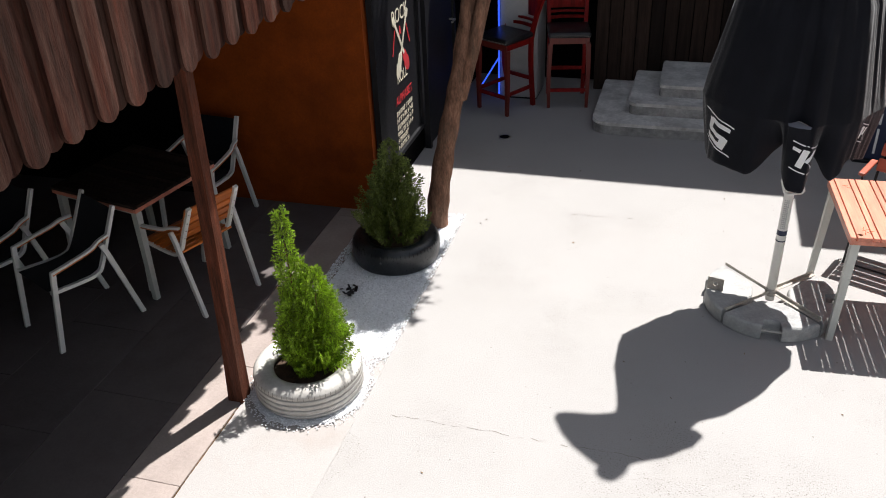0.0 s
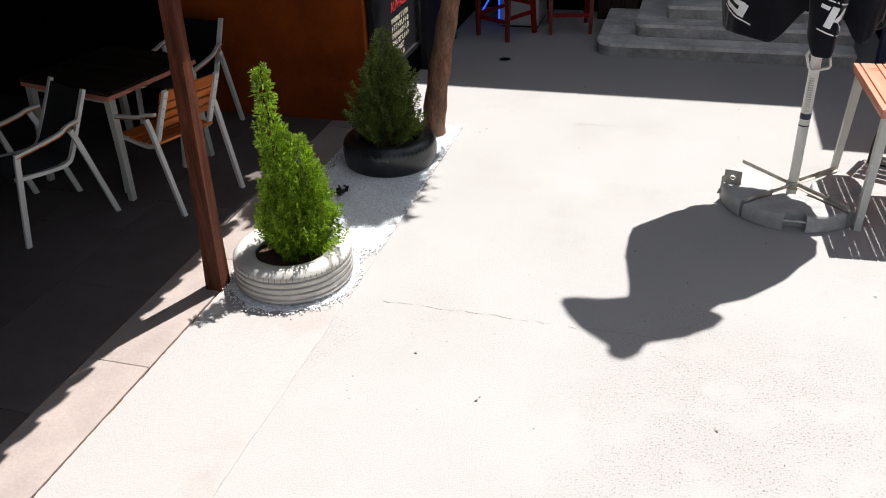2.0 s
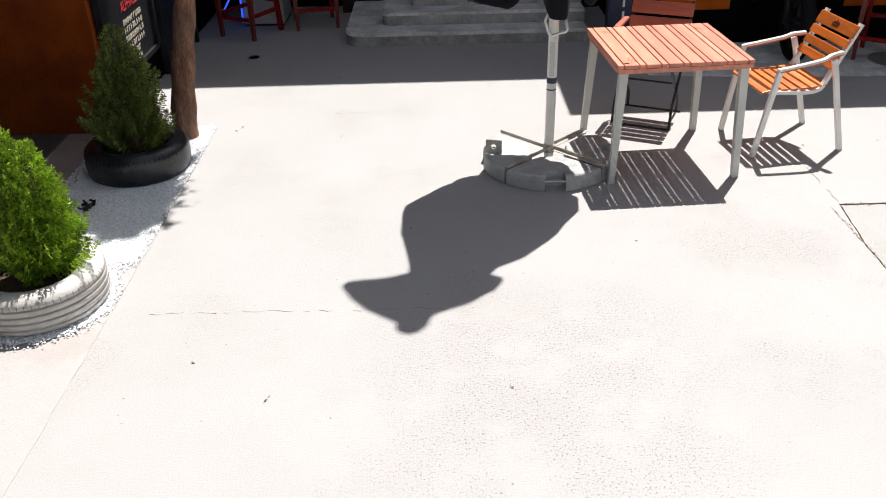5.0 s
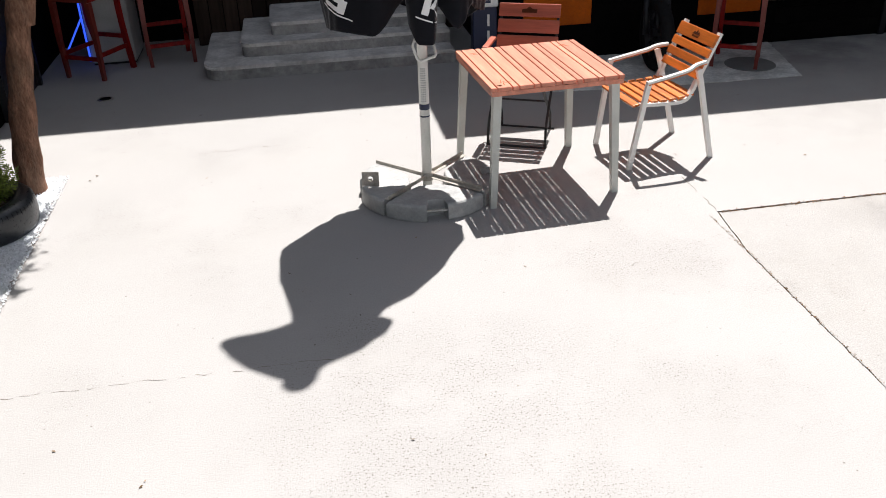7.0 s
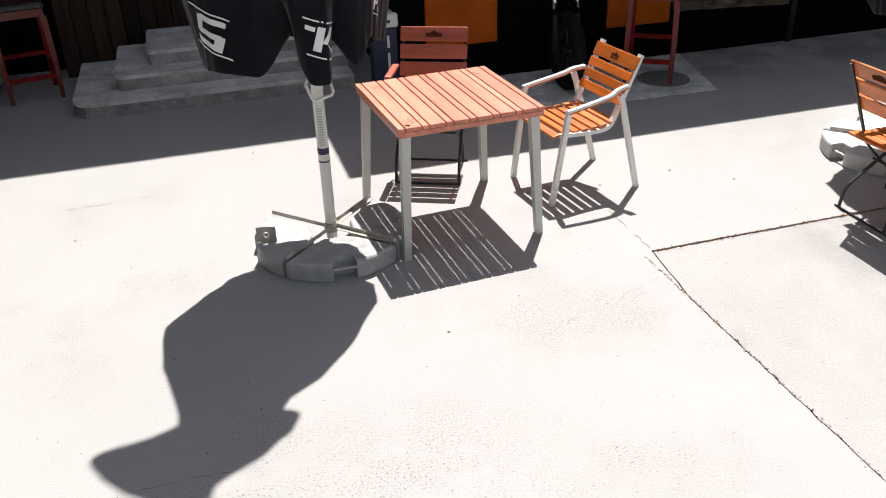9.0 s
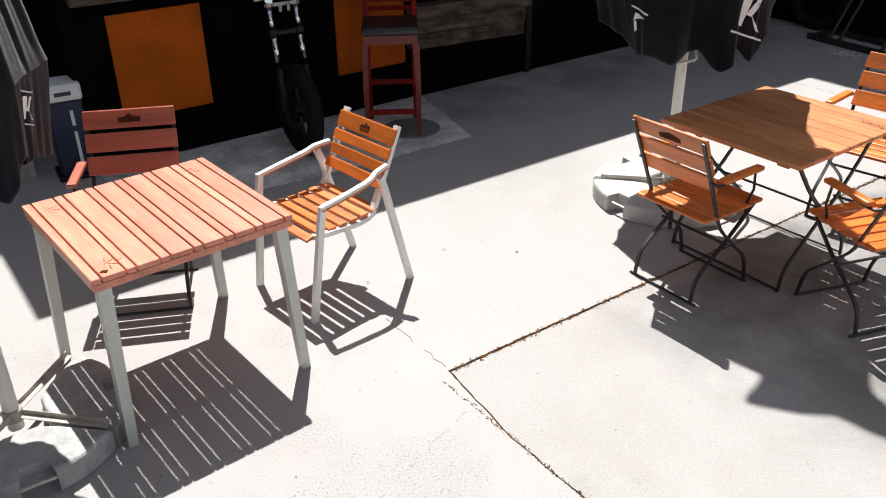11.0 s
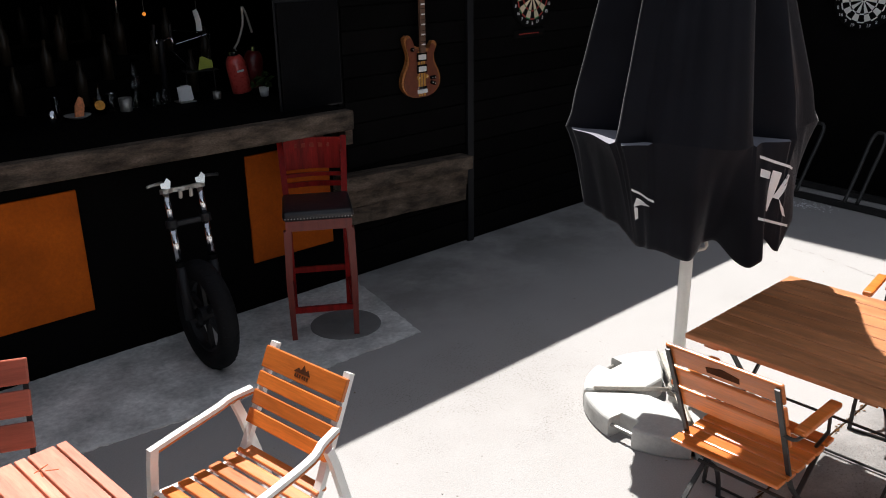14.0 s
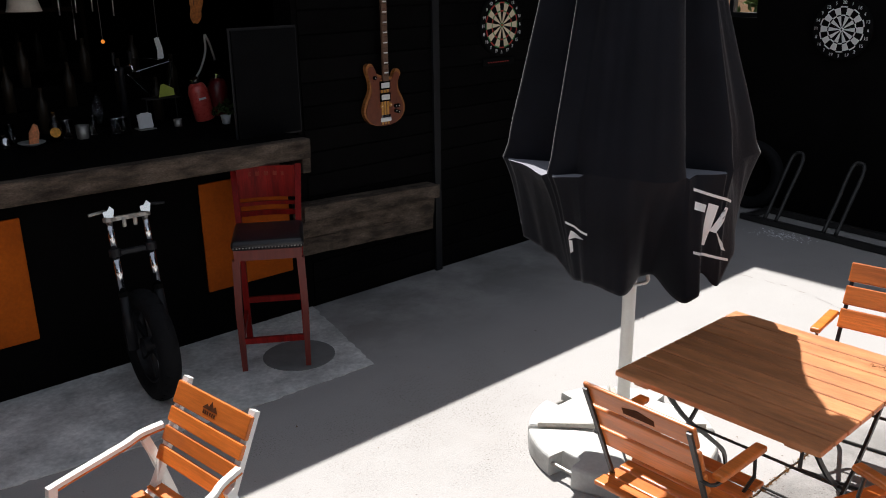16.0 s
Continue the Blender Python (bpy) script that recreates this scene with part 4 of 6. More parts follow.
    # the vent cap: a limp flap, spread on one side and hanging on the other
    axis, across = Vector((math.cos(radians(154)), math.sin(radians(154)), 0)), Vector((-math.sin(radians(154)), math.cos(radians(154)), 0))
    bm, rings = bmesh.new(), []
    for shift, rx, ry, z, tilt in ((0.1, 0.35, 0.16, 3.115, 0.335), (0.035, 0.28, 0.135, 3.27, 0.32), (0.0, 0.11, 0.08, 3.5, 0.2), (0.0, 0.06, 0.055, 3.58, 0.07), (0.0, 0.075, 0.07, 3.68, 0.0), (0.0, 0.065, 0.06, 3.76, 0.0), (0.0, 0.03, 0.03, 3.81, 0.0)):
        ring = []
        for k in range(48):
            b = 2 * math.pi * k / 48
            wrinkle = 1 + 0.07 * math.sin(5 * b + seed) * (1 if rx > 0.2 else 0)
            ring.append(bm.verts.new(axis * (shift + rx * math.cos(b)) * wrinkle + across * ry * math.sin(b) * wrinkle + Vector((0, 0, up(z + tilt * math.cos(b))))))
        rings.append(ring)
    for a_, b_ in zip(rings, rings[1:]):
        for k in range(48):
            bm.faces.new((a_[k], a_[(k + 1) % 48], b_[(k + 1) % 48], b_[k]))
    bm.faces.new(rings[-1])
    part("vent_cap", bm, CLOTH, um, smooth=True)
    tree_of = BVHTree.FromPolygons([v.co.copy() for v in valance.data.vertices], [tuple(p.vertices) for p in valance.data.polygons])

    def on_band(a, z):
        """A point just proud of the hanging band."""
        way = Vector((-math.cos(a), -math.sin(a), 0))
        hit = tree_of.ray_cast(Vector((0, 0, z)) - way, way)[0]
        return (hit if hit else Vector((0, 0, z)) - way * 0.42) - way * 0.004

    # the printed marks: two border lines with slanted blocks between them
    border = (((-0.13, 0.15), (0.13, 0.07), (0.13, 0.08), (-0.13, 0.16)), ((-0.13, -0.07), (0.13, -0.15), (0.13, -0.14), (-0.13, -0.06)))
    strokes = {"fork": (((-0.125, 0.085), (-0.06, 0.065), (-0.05, 0.09), (-0.12, 0.112)), ((-0.085, -0.045), (-0.03, -0.062), (0.02, 0.078), (-0.035, 0.095)),
                        ((-0.015, -0.01), (0.02, -0.022), (0.105, 0.055), (0.06, 0.068)), ((0.005, 0.012), (0.028, -0.028), (0.105, -0.105), (0.06, -0.09))),
               "curl": (((-0.06, 0.075), (0.1, 0.03), (0.105, 0.06), (-0.05, 0.108)), ((-0.1, 0.015), (-0.05, 0.0), (-0.03, 0.095), (-0.075, 0.105)),
                        ((-0.085, 0.005), (0.07, -0.045), (0.075, -0.012), (-0.08, 0.036)), ((0.025, -0.095), (0.07, -0.11), (0.095, -0.025), (0.045, -0.008)),
                        ((-0.11, -0.05), (0.055, -0.1), (0.06, -0.07), (-0.1, -0.018)))}
    strokes["tip"] = (((-0.09, 0.1), (0.1, 0.045), (0.1, 0.062), (-0.09, 0.118)), ((-0.09, -0.02), (-0.055, 0.055), (0.07, 0.015), (-0.03, 0.005)), ((-0.09, -0.12), (-0.06, -0.1), (-0.055, -0.02), (-0.085, -0.02)))
    for a, z, size, kind in marks:
        a = radians(view + a)
        for quad in (border if kind != "tip" else ()) + strokes[kind]:
            bm, grid = bmesh.new(), []
            (ax, az), (bx, bz), (cx, cz), (dx, dz) = [(s * size, h * size) for s, h in quad]
            for i in range(9):
                t = i / 8
                low_s, low_z, top_s, top_z = ax + (bx - ax) * t, az + (bz - az) * t, dx + (cx - dx) * t, dz + (cz - dz) * t
                grid.append([bm.verts.new(on_band(a + (low_s + (top_s - low_s) * w) / 0.46, z + low_z + (top_z - low_z) * w)) for w in (0, 0.25, 0.5, 0.75, 1)])
            for g0, g1 in zip(grid, grid[1:]):
                for k in range(4):
                    bm.faces.new((g0[k], g1[k], g1[k + 1], g0[k + 1]))
            part("printed_mark", bm, PRINT, um)
    # cast blocks, each with a grip in its rim, under a cross of flat bars
    for q in range(4):
        mid = radians(269 - 90 * q)
        h = radians(43.5)

        def p(r, a):
            r *= 0.5 + 0.5 * tall
            return (r * math.cos(mid + a), r * math.sin(mid + a))
        rim = [p(0.42, -h + (h - 0.15) * k / 6) for k in range(7)] + [p(0.345, -0.155), p(0.34, 0.0), p(0.345, 0.155)] + [p(0.42, 0.15 + (h - 0.15) * k / 6) for k in range(7)]
        outline2 = rim + [p(0.3, h * 0.98), p(0.2, h * 0.92), p(0.13, h * 0.7), p(0.11, 0), p(0.13, -h * 0.7), p(0.2, -h * 0.92), p(0.3, -h * 0.98)]
        hub = Vector(p(0.27, 0))
        bm, rings = bmesh.new(), []
        for s, z in ((0.97, 0.0), (1.0, 0.012), (1.0, 0.078), (0.985, 0.094), (0.95, 0.102), (0.9, 0.105)):
            rings.append([bm.verts.new((hub.x + (x - hub.x) * s, hub.y + (y - hub.y) * s, z)) for x, y in outline2])
        for a_, b_ in zip(rings, rings[1:]):
            for k in range(len(a_)):
                bm.faces.new((a_[k], a_[(k + 1) % len(a_)], b_[(k + 1) % len(a_)], b_[k]))
        bm.faces.new(list(reversed(rings[0])))
        bm.faces.new(rings[-1])
        if q not in blocks:
            bm.free()
        else:
            part("base_block", bm, base_material, um)
            part("grip_bar", tube(bmesh.new(), [(*p(0.4, -0.155), 0.06), (*p(0.4, 0.155), 0.06)], 0.009, 8), STEEL, um)
        a = mid + math.pi / 4
        bm = bmesh.new()
        box(bm, (0.37, 0.004, 0.022), pose(0, 0, 0.12, 0, 0, math.degrees(a)) @ pose(0.215, 0.013, 0), 0.001)
        box(bm, (0.37, 0.028, 0.004), pose(0, 0, 0.1085, 0, 0, math.degrees(a)) @ pose(0.215, 0, 0), 0.001)
        part("foot", bm, FOOT_METAL, um)
    bm = bmesh.new()
    lathe(bm, [(0.038, 0.09), (0.038, 0.135), (0.033, 0.14)], 16)
    part("socket", bm, FOOT_METAL, um, smooth=True)
    if not bands:
        return um
    # upright tab with a round hole
    bm = bmesh.new()
    hole = [(0.016 * math.cos(2 * math.pi * k / 16), 0.016 * math.sin(2 * math.pi * k / 16)) for k in range(16)]
    rim2 = [(max(-0.052, min(0.052, 0.09 * math.cos(2 * math.pi * k / 16))), max(-0.045, min(0.045, 0.09 * math.sin(2 * math.pi * k / 16)))) for k in range(16)]
    tab_m = pose(-0.355, -0.05, 0.15, 90, 0, -17)
    loops = [[bm.verts.new(tab_m @ Vector((x, y, z))) for x, y in ring] for ring, z in ((hole, -0.003), (hole, 0.003), (rim2, 0.003), (rim2, -0.003))]
    for a_, b_ in zip(loops, loops[1:] + loops[:1]):
        for k in range(16):
            bm.faces.new((a_[k], a_[(k + 1) % 16], b_[(k + 1) % 16], b_[k]))
    part("tab", bm, FOOT_METAL, um)
    return um


parasol(at(0.965, 5.26), 3, CAST_GREY, "closed black parasol on a white pole with a grey cast base", -97, 1.43,
        ((-178, 0.40, 0.40, 0.36, 1.05), (-150, 0.50, 0.49, 0.42, 1.1), (-122, 0.46, 0.47, 0.45, 1.02), (-95, 0.60, 0.56, 0.53, 1.04), (-82, 0.57, 0.54, 0.53, 1.06),
         (-64, 0.495, 0.51, 0.52, 1.08), (-37, 0.405, 0.41, 0.42, 1.07), (-30, 0.37, 0.38, 0.26, 1.2), (-20, 0.37, 0.38, 0.23, 1.25), (-13, 0.395, 0.40, 0.33, 1.12),
         (-4, 0.32, 0.41, 0.385, 1.03), (9, 0.405, 0.41, 0.41, 1.03), (20, 0.345, 0.352, 0.25, 1.2), (33, 0.37, 0.375, 0.36, 1.08), (52, 0.37, 0.375, 0.34, 1.2),
         (74, 0.355, 0.36, 0.32, 1.14), (99, 0.43, 0.42, 0.38, 1.1), (130, 0.36, 0.37, 0.34, 1.02), (155, 0.43, 0.42, 0.38, 1.12)),
        ((0.295, 2.37, 0.3), (0.235, 2.62, 0.3), (0.16, 3.06, 0.28), (0.1, 3.4, 0.2), (0.035, 3.72, 0.1)), 1.0,
        ((-182, 0.2, 0.02), (-147, 0.3, 0.0), (-118, 0.8, -0.03), (-98, 0.3, -0.06), (-75, 0.3, -0.02, -0.04), (-48, 0.8, 0.02, -0.1), (-15, 0.3, 0.0, -0.12), (30, 0.4, 0.0, -0.08), (75, 0.3, 0.02), (125, 0.4, 0.0)), (0.25, 165),
        ((-66, 1.26, 0.8, "curl"), (7, 1.23, 0.75, "fork"), (66, 1.33, 0.5, "fork")), ((0.545, 0.035), (0.5, 0.008)), (0, 1, 3))
parasol(at(4.69, 5.225), 8, CAST_WHITE, "closed black parasol on a white pole with a pale cast base", -145, 1.42,
        ((-176, 0.2, 0.2, 0.18, 1.36), (-148, 0.26, 0.26, 0.24, 1.3), (-115, 0.46, 0.46, 0.44, 1.02), (-83, 0.59, 0.57, 0.49, 1.06), (-65, 0.36, 0.50, 0.38, 1.02),
         (-46, 0.495, 0.5, 0.34, 0.93), (-35, 0.41, 0.46, 0.34, 0.94), (-26, 0.44, 0.455, 0.37, 0.95), (-3, 0.45, 0.452, 0.40, 0.93), (9, 0.44, 0.442, 0.26, 0.97),
         (21, 0.42, 0.422, 0.27, 0.98), (30, 0.39, 0.395, 0.43, 0.9), (40, 0.25, 0.36, 0.43, 0.93), (50, 0.27, 0.385, 0.36, 1.0), (63, 0.43, 0.42, 0.41, 0.92),
         (80, 0.38, 0.40, 0.42, 1.03), (104, 0.54, 0.52, 0.47, 1.2), (116, 0.46, 0.47, 0.44, 1.34), (128, 0.56, 0.54, 0.5, 1.36), (158, 0.2, 0.2, 0.18, 1.36)),
        ((0.34, 2.56, 0.3), (0.25, 2.98, 0.3), (0.175, 3.36, 0.28), (0.11, 3.82, 0.2), (0.035, 4.25, 0.1)), 1.12,
        ((-234, 0.3, 0.06, 0.2), (-205, 0.3, 0.02, 0.85), (-171, 0.2, -0.04, 0.5), (-140, 0.15, 0.0, 0.25), (-117, 1.0, 0.0, 0.08), (-80, 0.3, 0.02), (-40, 0.4, 0.0, 0.02), (10, 0.3, 0.0, 0.05), (55, 0.4, 0.0), (90, 0.3, 0.03)), (0.0, 123),
        ((54, 1.19, 1.15, "fork"), (-34, 1.14, 0.62, "tip")), slump=0.5)


# ---- planters ----
def tyre_planter(m, material, label, white):
    pl = thing("tyre_planter", m, label, "planter", "tyre planters")
    prof = [(0.2, 0.035), (0.235, 0.012), (0.29, 0.004), (0.312, 0.02)]
    zs = [0.05, 0.085, 0.12, 0.155]
    for z in zs if white else ():
        prof += [(0.322, z - 0.012), (0.323, z - 0.004), (0.309, z - 0.002), (0.309, z + 0.003), (0.323, z + 0.005)]
    if not white:
        prof += [(0.322, 0.05), (0.327, 0.09), (0.327, 0.125), (0.324, 0.155)]
    prof += [(0.319, 0.178), (0.3, 0.2), (0.27, 0.212), (0.235, 0.208), (0.21, 0.196), (0.198, 0.178), (0.205, 0.16), (0.27, 0.14), (0.29, 0.1), (0.27, 0.05), (0.205, 0.045)]
    bm = lathe(bmesh.new(), prof, 56, close=True)
    part("tyre", bm, material, pl, smooth=True)
    bm = bmesh.new()
    for k in range(64):
        a = 2 * math.pi * k / 64
        box(bm, (0.004, 0.003, 0.024), pose(0.319 * math.cos(a), 0.319 * math.sin(a), 0.17, 0, 0, math.degrees(a)) @ pose(0, 0, 0, 0, -10, 0))
    for z in zs[:3] if white else ():
        lathe(bm, [(0.3095, z - 0.003), (0.3105, z - 0.002), (0.3105, z + 0.003), (0.3095, z + 0.004)], 56, close=True)
    part("tread_groove", bm, GROOVE if white else BOARD_BLACK, pl, "dark dirty tread grooves")
    bm = bmesh.new()
    seg, rings = 24, []
    for i, r in enumerate((0.22, 0.15, 0.08, 0.02)):
        rings.append([bm.verts.new((r * math.cos(2 * math.pi * k / seg), r * math.sin(2 * math.pi * k / seg), 0.13 + 0.012 * i + 0.012 * noise.noise(Vector((k * 0.9, i * 3.0, 1))))) for k in range(seg)])
    for a_, b_ in zip(rings, rings[1:]):
        for k in range(seg):
            bm.faces.new((a_[k], a_[(k + 1) % seg], b_[(k + 1) % seg], b_[k]))
    bm.faces.new(rings[-1])
    part("soil", bm, SOIL, pl)
    return pl


tyre_planter(pose(-0.775, 4.06, 0.0), WHITE_TYRE, "white painted car tyre planter on white pebbles", True)
tyre_planter(pose(-0.385, 5.58, 0.0), RUBBER, "black car tyre planter on white pebbles", False)


def conifer(m, seed, stems, leaf, label):
    """stems: (x, y, top, branch reach at the foot, branches). Feathery sprays rise from each stem."""
    co = thing("conifer", m, label, "shrub", "young conifers")
    rnd = random.Random(seed)
    verts, faces = [], []

    def scale_leaf(q, d, n, ln, wd):
        w = d.cross(n).normalized() * wd
        i = len(verts)
        verts.extend([q - w * 0.4, q + w * 0.4, q + d * ln * 0.6 + w, q + d * ln, q + d * ln * 0.6 - w])
        faces.append((i, i + 1, i + 2, i + 3, i + 4))

    for x, y, top, reach, count in stems:
        bm = bmesh.new()
        tube(bm, [(x * 0.2, y * 0.2, 0.0), (x * 0.85, y * 0.85, top / 3), (x, y, top * 0.78)], [0.012, 0.007, 0.002], 6)
        part("stem", bm, BARK, co)
        for b in range(count):
            t = (b / count) ** 1.15
            a = b * 2.4 + rnd.uniform(-0.5, 0.5)
            ln = (reach * (1 - t) ** 0.8 * rnd.choice((0.45, 0.7, 0.9, 1.1, 1.3)) + 0.03) * 1.25
            root = Vector((x * min(1, 0.3 + t * 2), y * min(1, 0.3 + t * 2), 0.02 + top * t * 0.93))
            lift = rnd.uniform(0.4, 0.95) + 1.1 * t
            flat = Vector((math.cos(a), math.sin(a), 0))
            normal = Vector((-math.sin(a), math.cos(a), rnd.uniform(-0.8, 0.8))).normalized()
            steps = max(5, int(ln / 0.014))
            p = root.copy()
            for k in range(steps):
                s = k / steps
                d = (flat * (1 - 0.55 * s) + Vector((0, 0, lift * (0.25 + 0.9 * s)))).normalized()
                p = p + d * ln / steps
                if s < 0.22:
                    continue
                spread = (0.036 * (1.15 - s) + 0.012) * rnd.uniform(0.7, 1.3)
                side = d.cross(normal).normalized()
                for q in (-1, 1):
                    e = (d * 0.9 + side * q * rnd.uniform(0.5, 1.1) + normal * rnd.uniform(-0.5, 0.5)).normalized()
                    scale_leaf(p, e, normal, spread * rnd.uniform(0.7, 1.3), 0.0042)
                    scale_leaf(p + e * spread * 0.45, (e + side * q * 0.9 + normal * rnd.uniform(-0.4, 0.4)).normalized(), normal, spread * 0.6, 0.0036)
                    scale_leaf(p + e * spread * 0.7, (e + normal * rnd.choice((-0.9, 0.9))).normalized(), side, spread * 0.5, 0.0034)
            scale_leaf(p, d, normal, 0.03, 0.0045)
    me = bpy.data.meshes.new("foliage")
    me.from_pydata([tuple(v) for v in verts], [], faces)
    me.materials.append(leaf)
    part("foliage", me, None, co)
    return co


conifer(pose(-0.73, 4.07, 0.14), 5, [(-0.085, 0.03, 1.07, 0.085, 190), (0.055, 0.0, 0.68, 0.18, 190), (0.0, -0.05, 0.42, 0.16, 150), (-0.04, 0.03, 0.74, 0.13, 130), (0.1, 0.02, 0.5, 0.12, 110), (-0.08, -0.03, 0.5, 0.13, 120)], LEAF,
        "bright green young conifer with a tall thin leader")
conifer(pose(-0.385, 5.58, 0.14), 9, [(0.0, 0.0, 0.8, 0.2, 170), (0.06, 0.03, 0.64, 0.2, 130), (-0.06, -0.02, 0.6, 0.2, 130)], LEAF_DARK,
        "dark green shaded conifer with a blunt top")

# white pebble bed
rnd = np.random.default_rng(7)
oct_v = np.array([(1, 0, 0), (-1, 0, 0), (0, 1, 0), (0, -1, 0), (0, 0, 1), (0, 0, -1)], float)
oct_f = np.array([(0, 2, 4), (2, 1, 4), (1, 3, 4), (3, 0, 4), (2, 0, 5), (1, 2, 5), (3, 1, 5), (0, 3, 5)])
count = 27000
u = rnd.uniform(-2.1, -1.33, count)
v = rnd.uniform(3.25, 6.05, count)
edge = 3.72 + 0.12 * np.sin(u * 9) + rnd.normal(0, 0.05, count)
tx, ty = -1.70, 3.765
near_tyre = np.hypot(u - tx, v - ty) < 0.365 + rnd.normal(0, 0.03, count)
keep = (v > edge + 0.35) | near_tyre
u, v = u[keep], v[keep]
n = len(u)
size = rnd.uniform(0.004, 0.0085, n)
jit = rnd.uniform(0.65, 1.25, (n, 6, 1))
ang = rnd.uniform(0, 6.28, n)
loc = oct_v[None] * jit * size[:, None, None] * np.array([1, 1, 0.75])
ca, sa = np.cos(ang)[:, None], np.sin(ang)[:, None]
px = loc[..., 0] * ca - loc[..., 1] * sa + u[:, None]
py = loc[..., 0] * sa + loc[..., 1] * ca + v[:, None]
pz = loc[..., 2] + (0.006 + rnd.uniform(0, 0.012, n))[:, None]
me = bpy.data.meshes.new("pebbles")
me.from_pydata(np.stack([px, py, pz], -1).reshape(-1, 3).tolist(), [], (oct_f[None] + 6 * np.arange(n)[:, None, None]).reshape(-1, 3).tolist())
me.materials.append(PEBBLE)
solid("pebble_bed", prism(bmesh.new(), rough_edge((-2.03, 4.05), (-1.36, 4.15), 0.03) + rough_edge((-1.36, 4.15), (-1.36, 5.98), 0.008) + rough_edge((-1.36, 5.98), (-2.03, 5.98), 0.005) + [(-2.03, 5.98)], 0.003, 0.009), PEBBLE, GRID, "white grit layer under the pebbles", kind="structure")
solid("pebble_bed_edge", prism(bmesh.new(), [(tx + (0.35 + 0.015 * math.sin(5 * k)) * math.cos(k * math.pi / 20), min(ty + (0.35 + 0.01 * math.sin(3 * k)) * math.sin(k * math.pi / 20), 4.04)) for k in range(40)], 0.003, 0.008), PEBBLE, GRID, "white grit layer round the white tyre", kind="structure")
peb = new("pebbles", me)
peb.matrix_world = GRID
tagged(peb, "bed of small white pebbles round the tyre planters", "pebbles", kind="stuff")

# ---- tree ----
tree = thing("tree", at(-1.52, 5.86, 0), "slim brown tree trunk forking above the planters", "tree")
bm = bmesh.new()
tube(bm, smooth_line([(0, 0, -0.05), (0.03, 0.02, 0.3), (0.1, 0.06, 0.75), (0.19, 0.1, 1.2), (0.26, 0.16, 1.7), (0.34, 0.3, 2.3), (0.45, 0.7, 3.1)], 5),
     [0.092 - 0.0017 * i + 0.006 * math.sin(i * 1.9) for i in range(31)], 14)
part("trunk", bm, BARK, tree, smooth=True)
bm = bmesh.new()
tube(bm, smooth_line([(0.19, 0.1, 1.05), (0.29, 0.12, 1.4), (0.4, 0.15, 1.85), (0.55, 0.3, 2.5), (0.7, 0.8, 3.3)], 5), [0.062 - 0.0015 * i for i in range(21)], 10)
part("limb", bm, BARK, tree, smooth=True)


def leaf_cloud(seed, count, centre, spread, size, even=False, inside=lambda p: True):
    rnd = random.Random(seed)
    verts, faces = [], []
    hubs = [Vector([c + (rnd.uniform(-0.8, 0.8) if even else rnd.gauss(0, 0.42)) * s for c, s in zip(centre, spread)]) for _ in range(max(12, count // 60))]
    hubs = [h for h in hubs if inside(h)]
    for _ in range(count):
        p = rnd.choice(hubs) + Vector([rnd.gauss(0, 0.055 if even else 0.16) for s in spread]) if even else rnd.choice(hubs) + Vector([rnd.gauss(0, 0.16) * s for s in spread])
        d = Vector([rnd.gauss(0, 1) for _ in range(3)]).normalized()
        e = d.cross(Vector([rnd.gauss(0, 1) for _ in range(3)])).normalized()
        s = size * rnd.uniform(0.6, 1.3)
        i = len(verts)
        verts += [tuple(p - d * s), tuple(p + e * s * 0.5), tuple(p + d * s), tuple(p - e * s * 0.5)]
        faces.append((i, i + 1, i + 2, i + 3))
    me = bpy.data.meshes.new("crown")
    me.from_pydata(verts, [], faces)
    me.materials.append(TREE_LEAF)
    return me


part("crown", leaf_cloud(3, 17000, (0.56, 1.08, 3.75), (0.6, 0.93, 0.18), 0.05, True, lambda p: p.x < 1.0 - 0.75 * max(0.0, p.y - 1.25)), None, tree)

rnd = random.Random(33)
bm = bmesh.new()
for _ in range(16):
    box(bm, (rnd.uniform(0.015, 0.05), rnd.uniform(0.012, 0.03), 0.006), pose(rnd.gauss(0, 0.03), rnd.gauss(0, 0.045), 0.022 + rnd.uniform(0, 0.012), rnd.uniform(-30, 30), rnd.uniform(-30, 30), rnd.uniform(0, 180)), 0.002)
solid("plastic_scrap", bm, BLACK_GLOSS, at(-1.825, 4.78), "torn black plastic scrap lying on the white pebbles", "scrap")


def hairline(name, a, b, seed, width=0.0013):
    """A fine irregular crack in the slab."""
    line = rough_edge(a, b, 0.03, 0.04)
    r = random.Random(seed)
    bm = bmesh.new()
    last = None
    for i, (x, y) in enumerate(line):
        w = width * r.uniform(0.2, 1.2)
        row = (bm.verts.new((x, y - w, 0.0012)), bm.verts.new((x + 0.004, y + w, 0.0012)))
        if last and r.random() < 0.8:
            bm.faces.new((last[0], row[0], row[1], last[1]))
        last = row
    solid(name, bm, CRACK, GRID, "fine hairline crack in the concrete slab", kind="structure")


hairline("pavement_crack", (-1.15, 3.64), (0.4, 3.63), 1)
hairline("pavement_crack", (1.7, 4.05), (2.5, 4.35), 2, 0.001)
hairline("pavement_crack", (2.56, 4.62), (2.575, 5.15), 3, 0.0018)
hairline("pavement_crack", (-0.5, 6.25), (0.1, 6.3), 6, 0.0012)
hairline("pavement_crack", (7.31, 6.27), (7.33, 5.7), 4, 0.003)
hairline("pavement_crack", (7.33, 5.7), (7.08, 4.95), 5, 0.003)

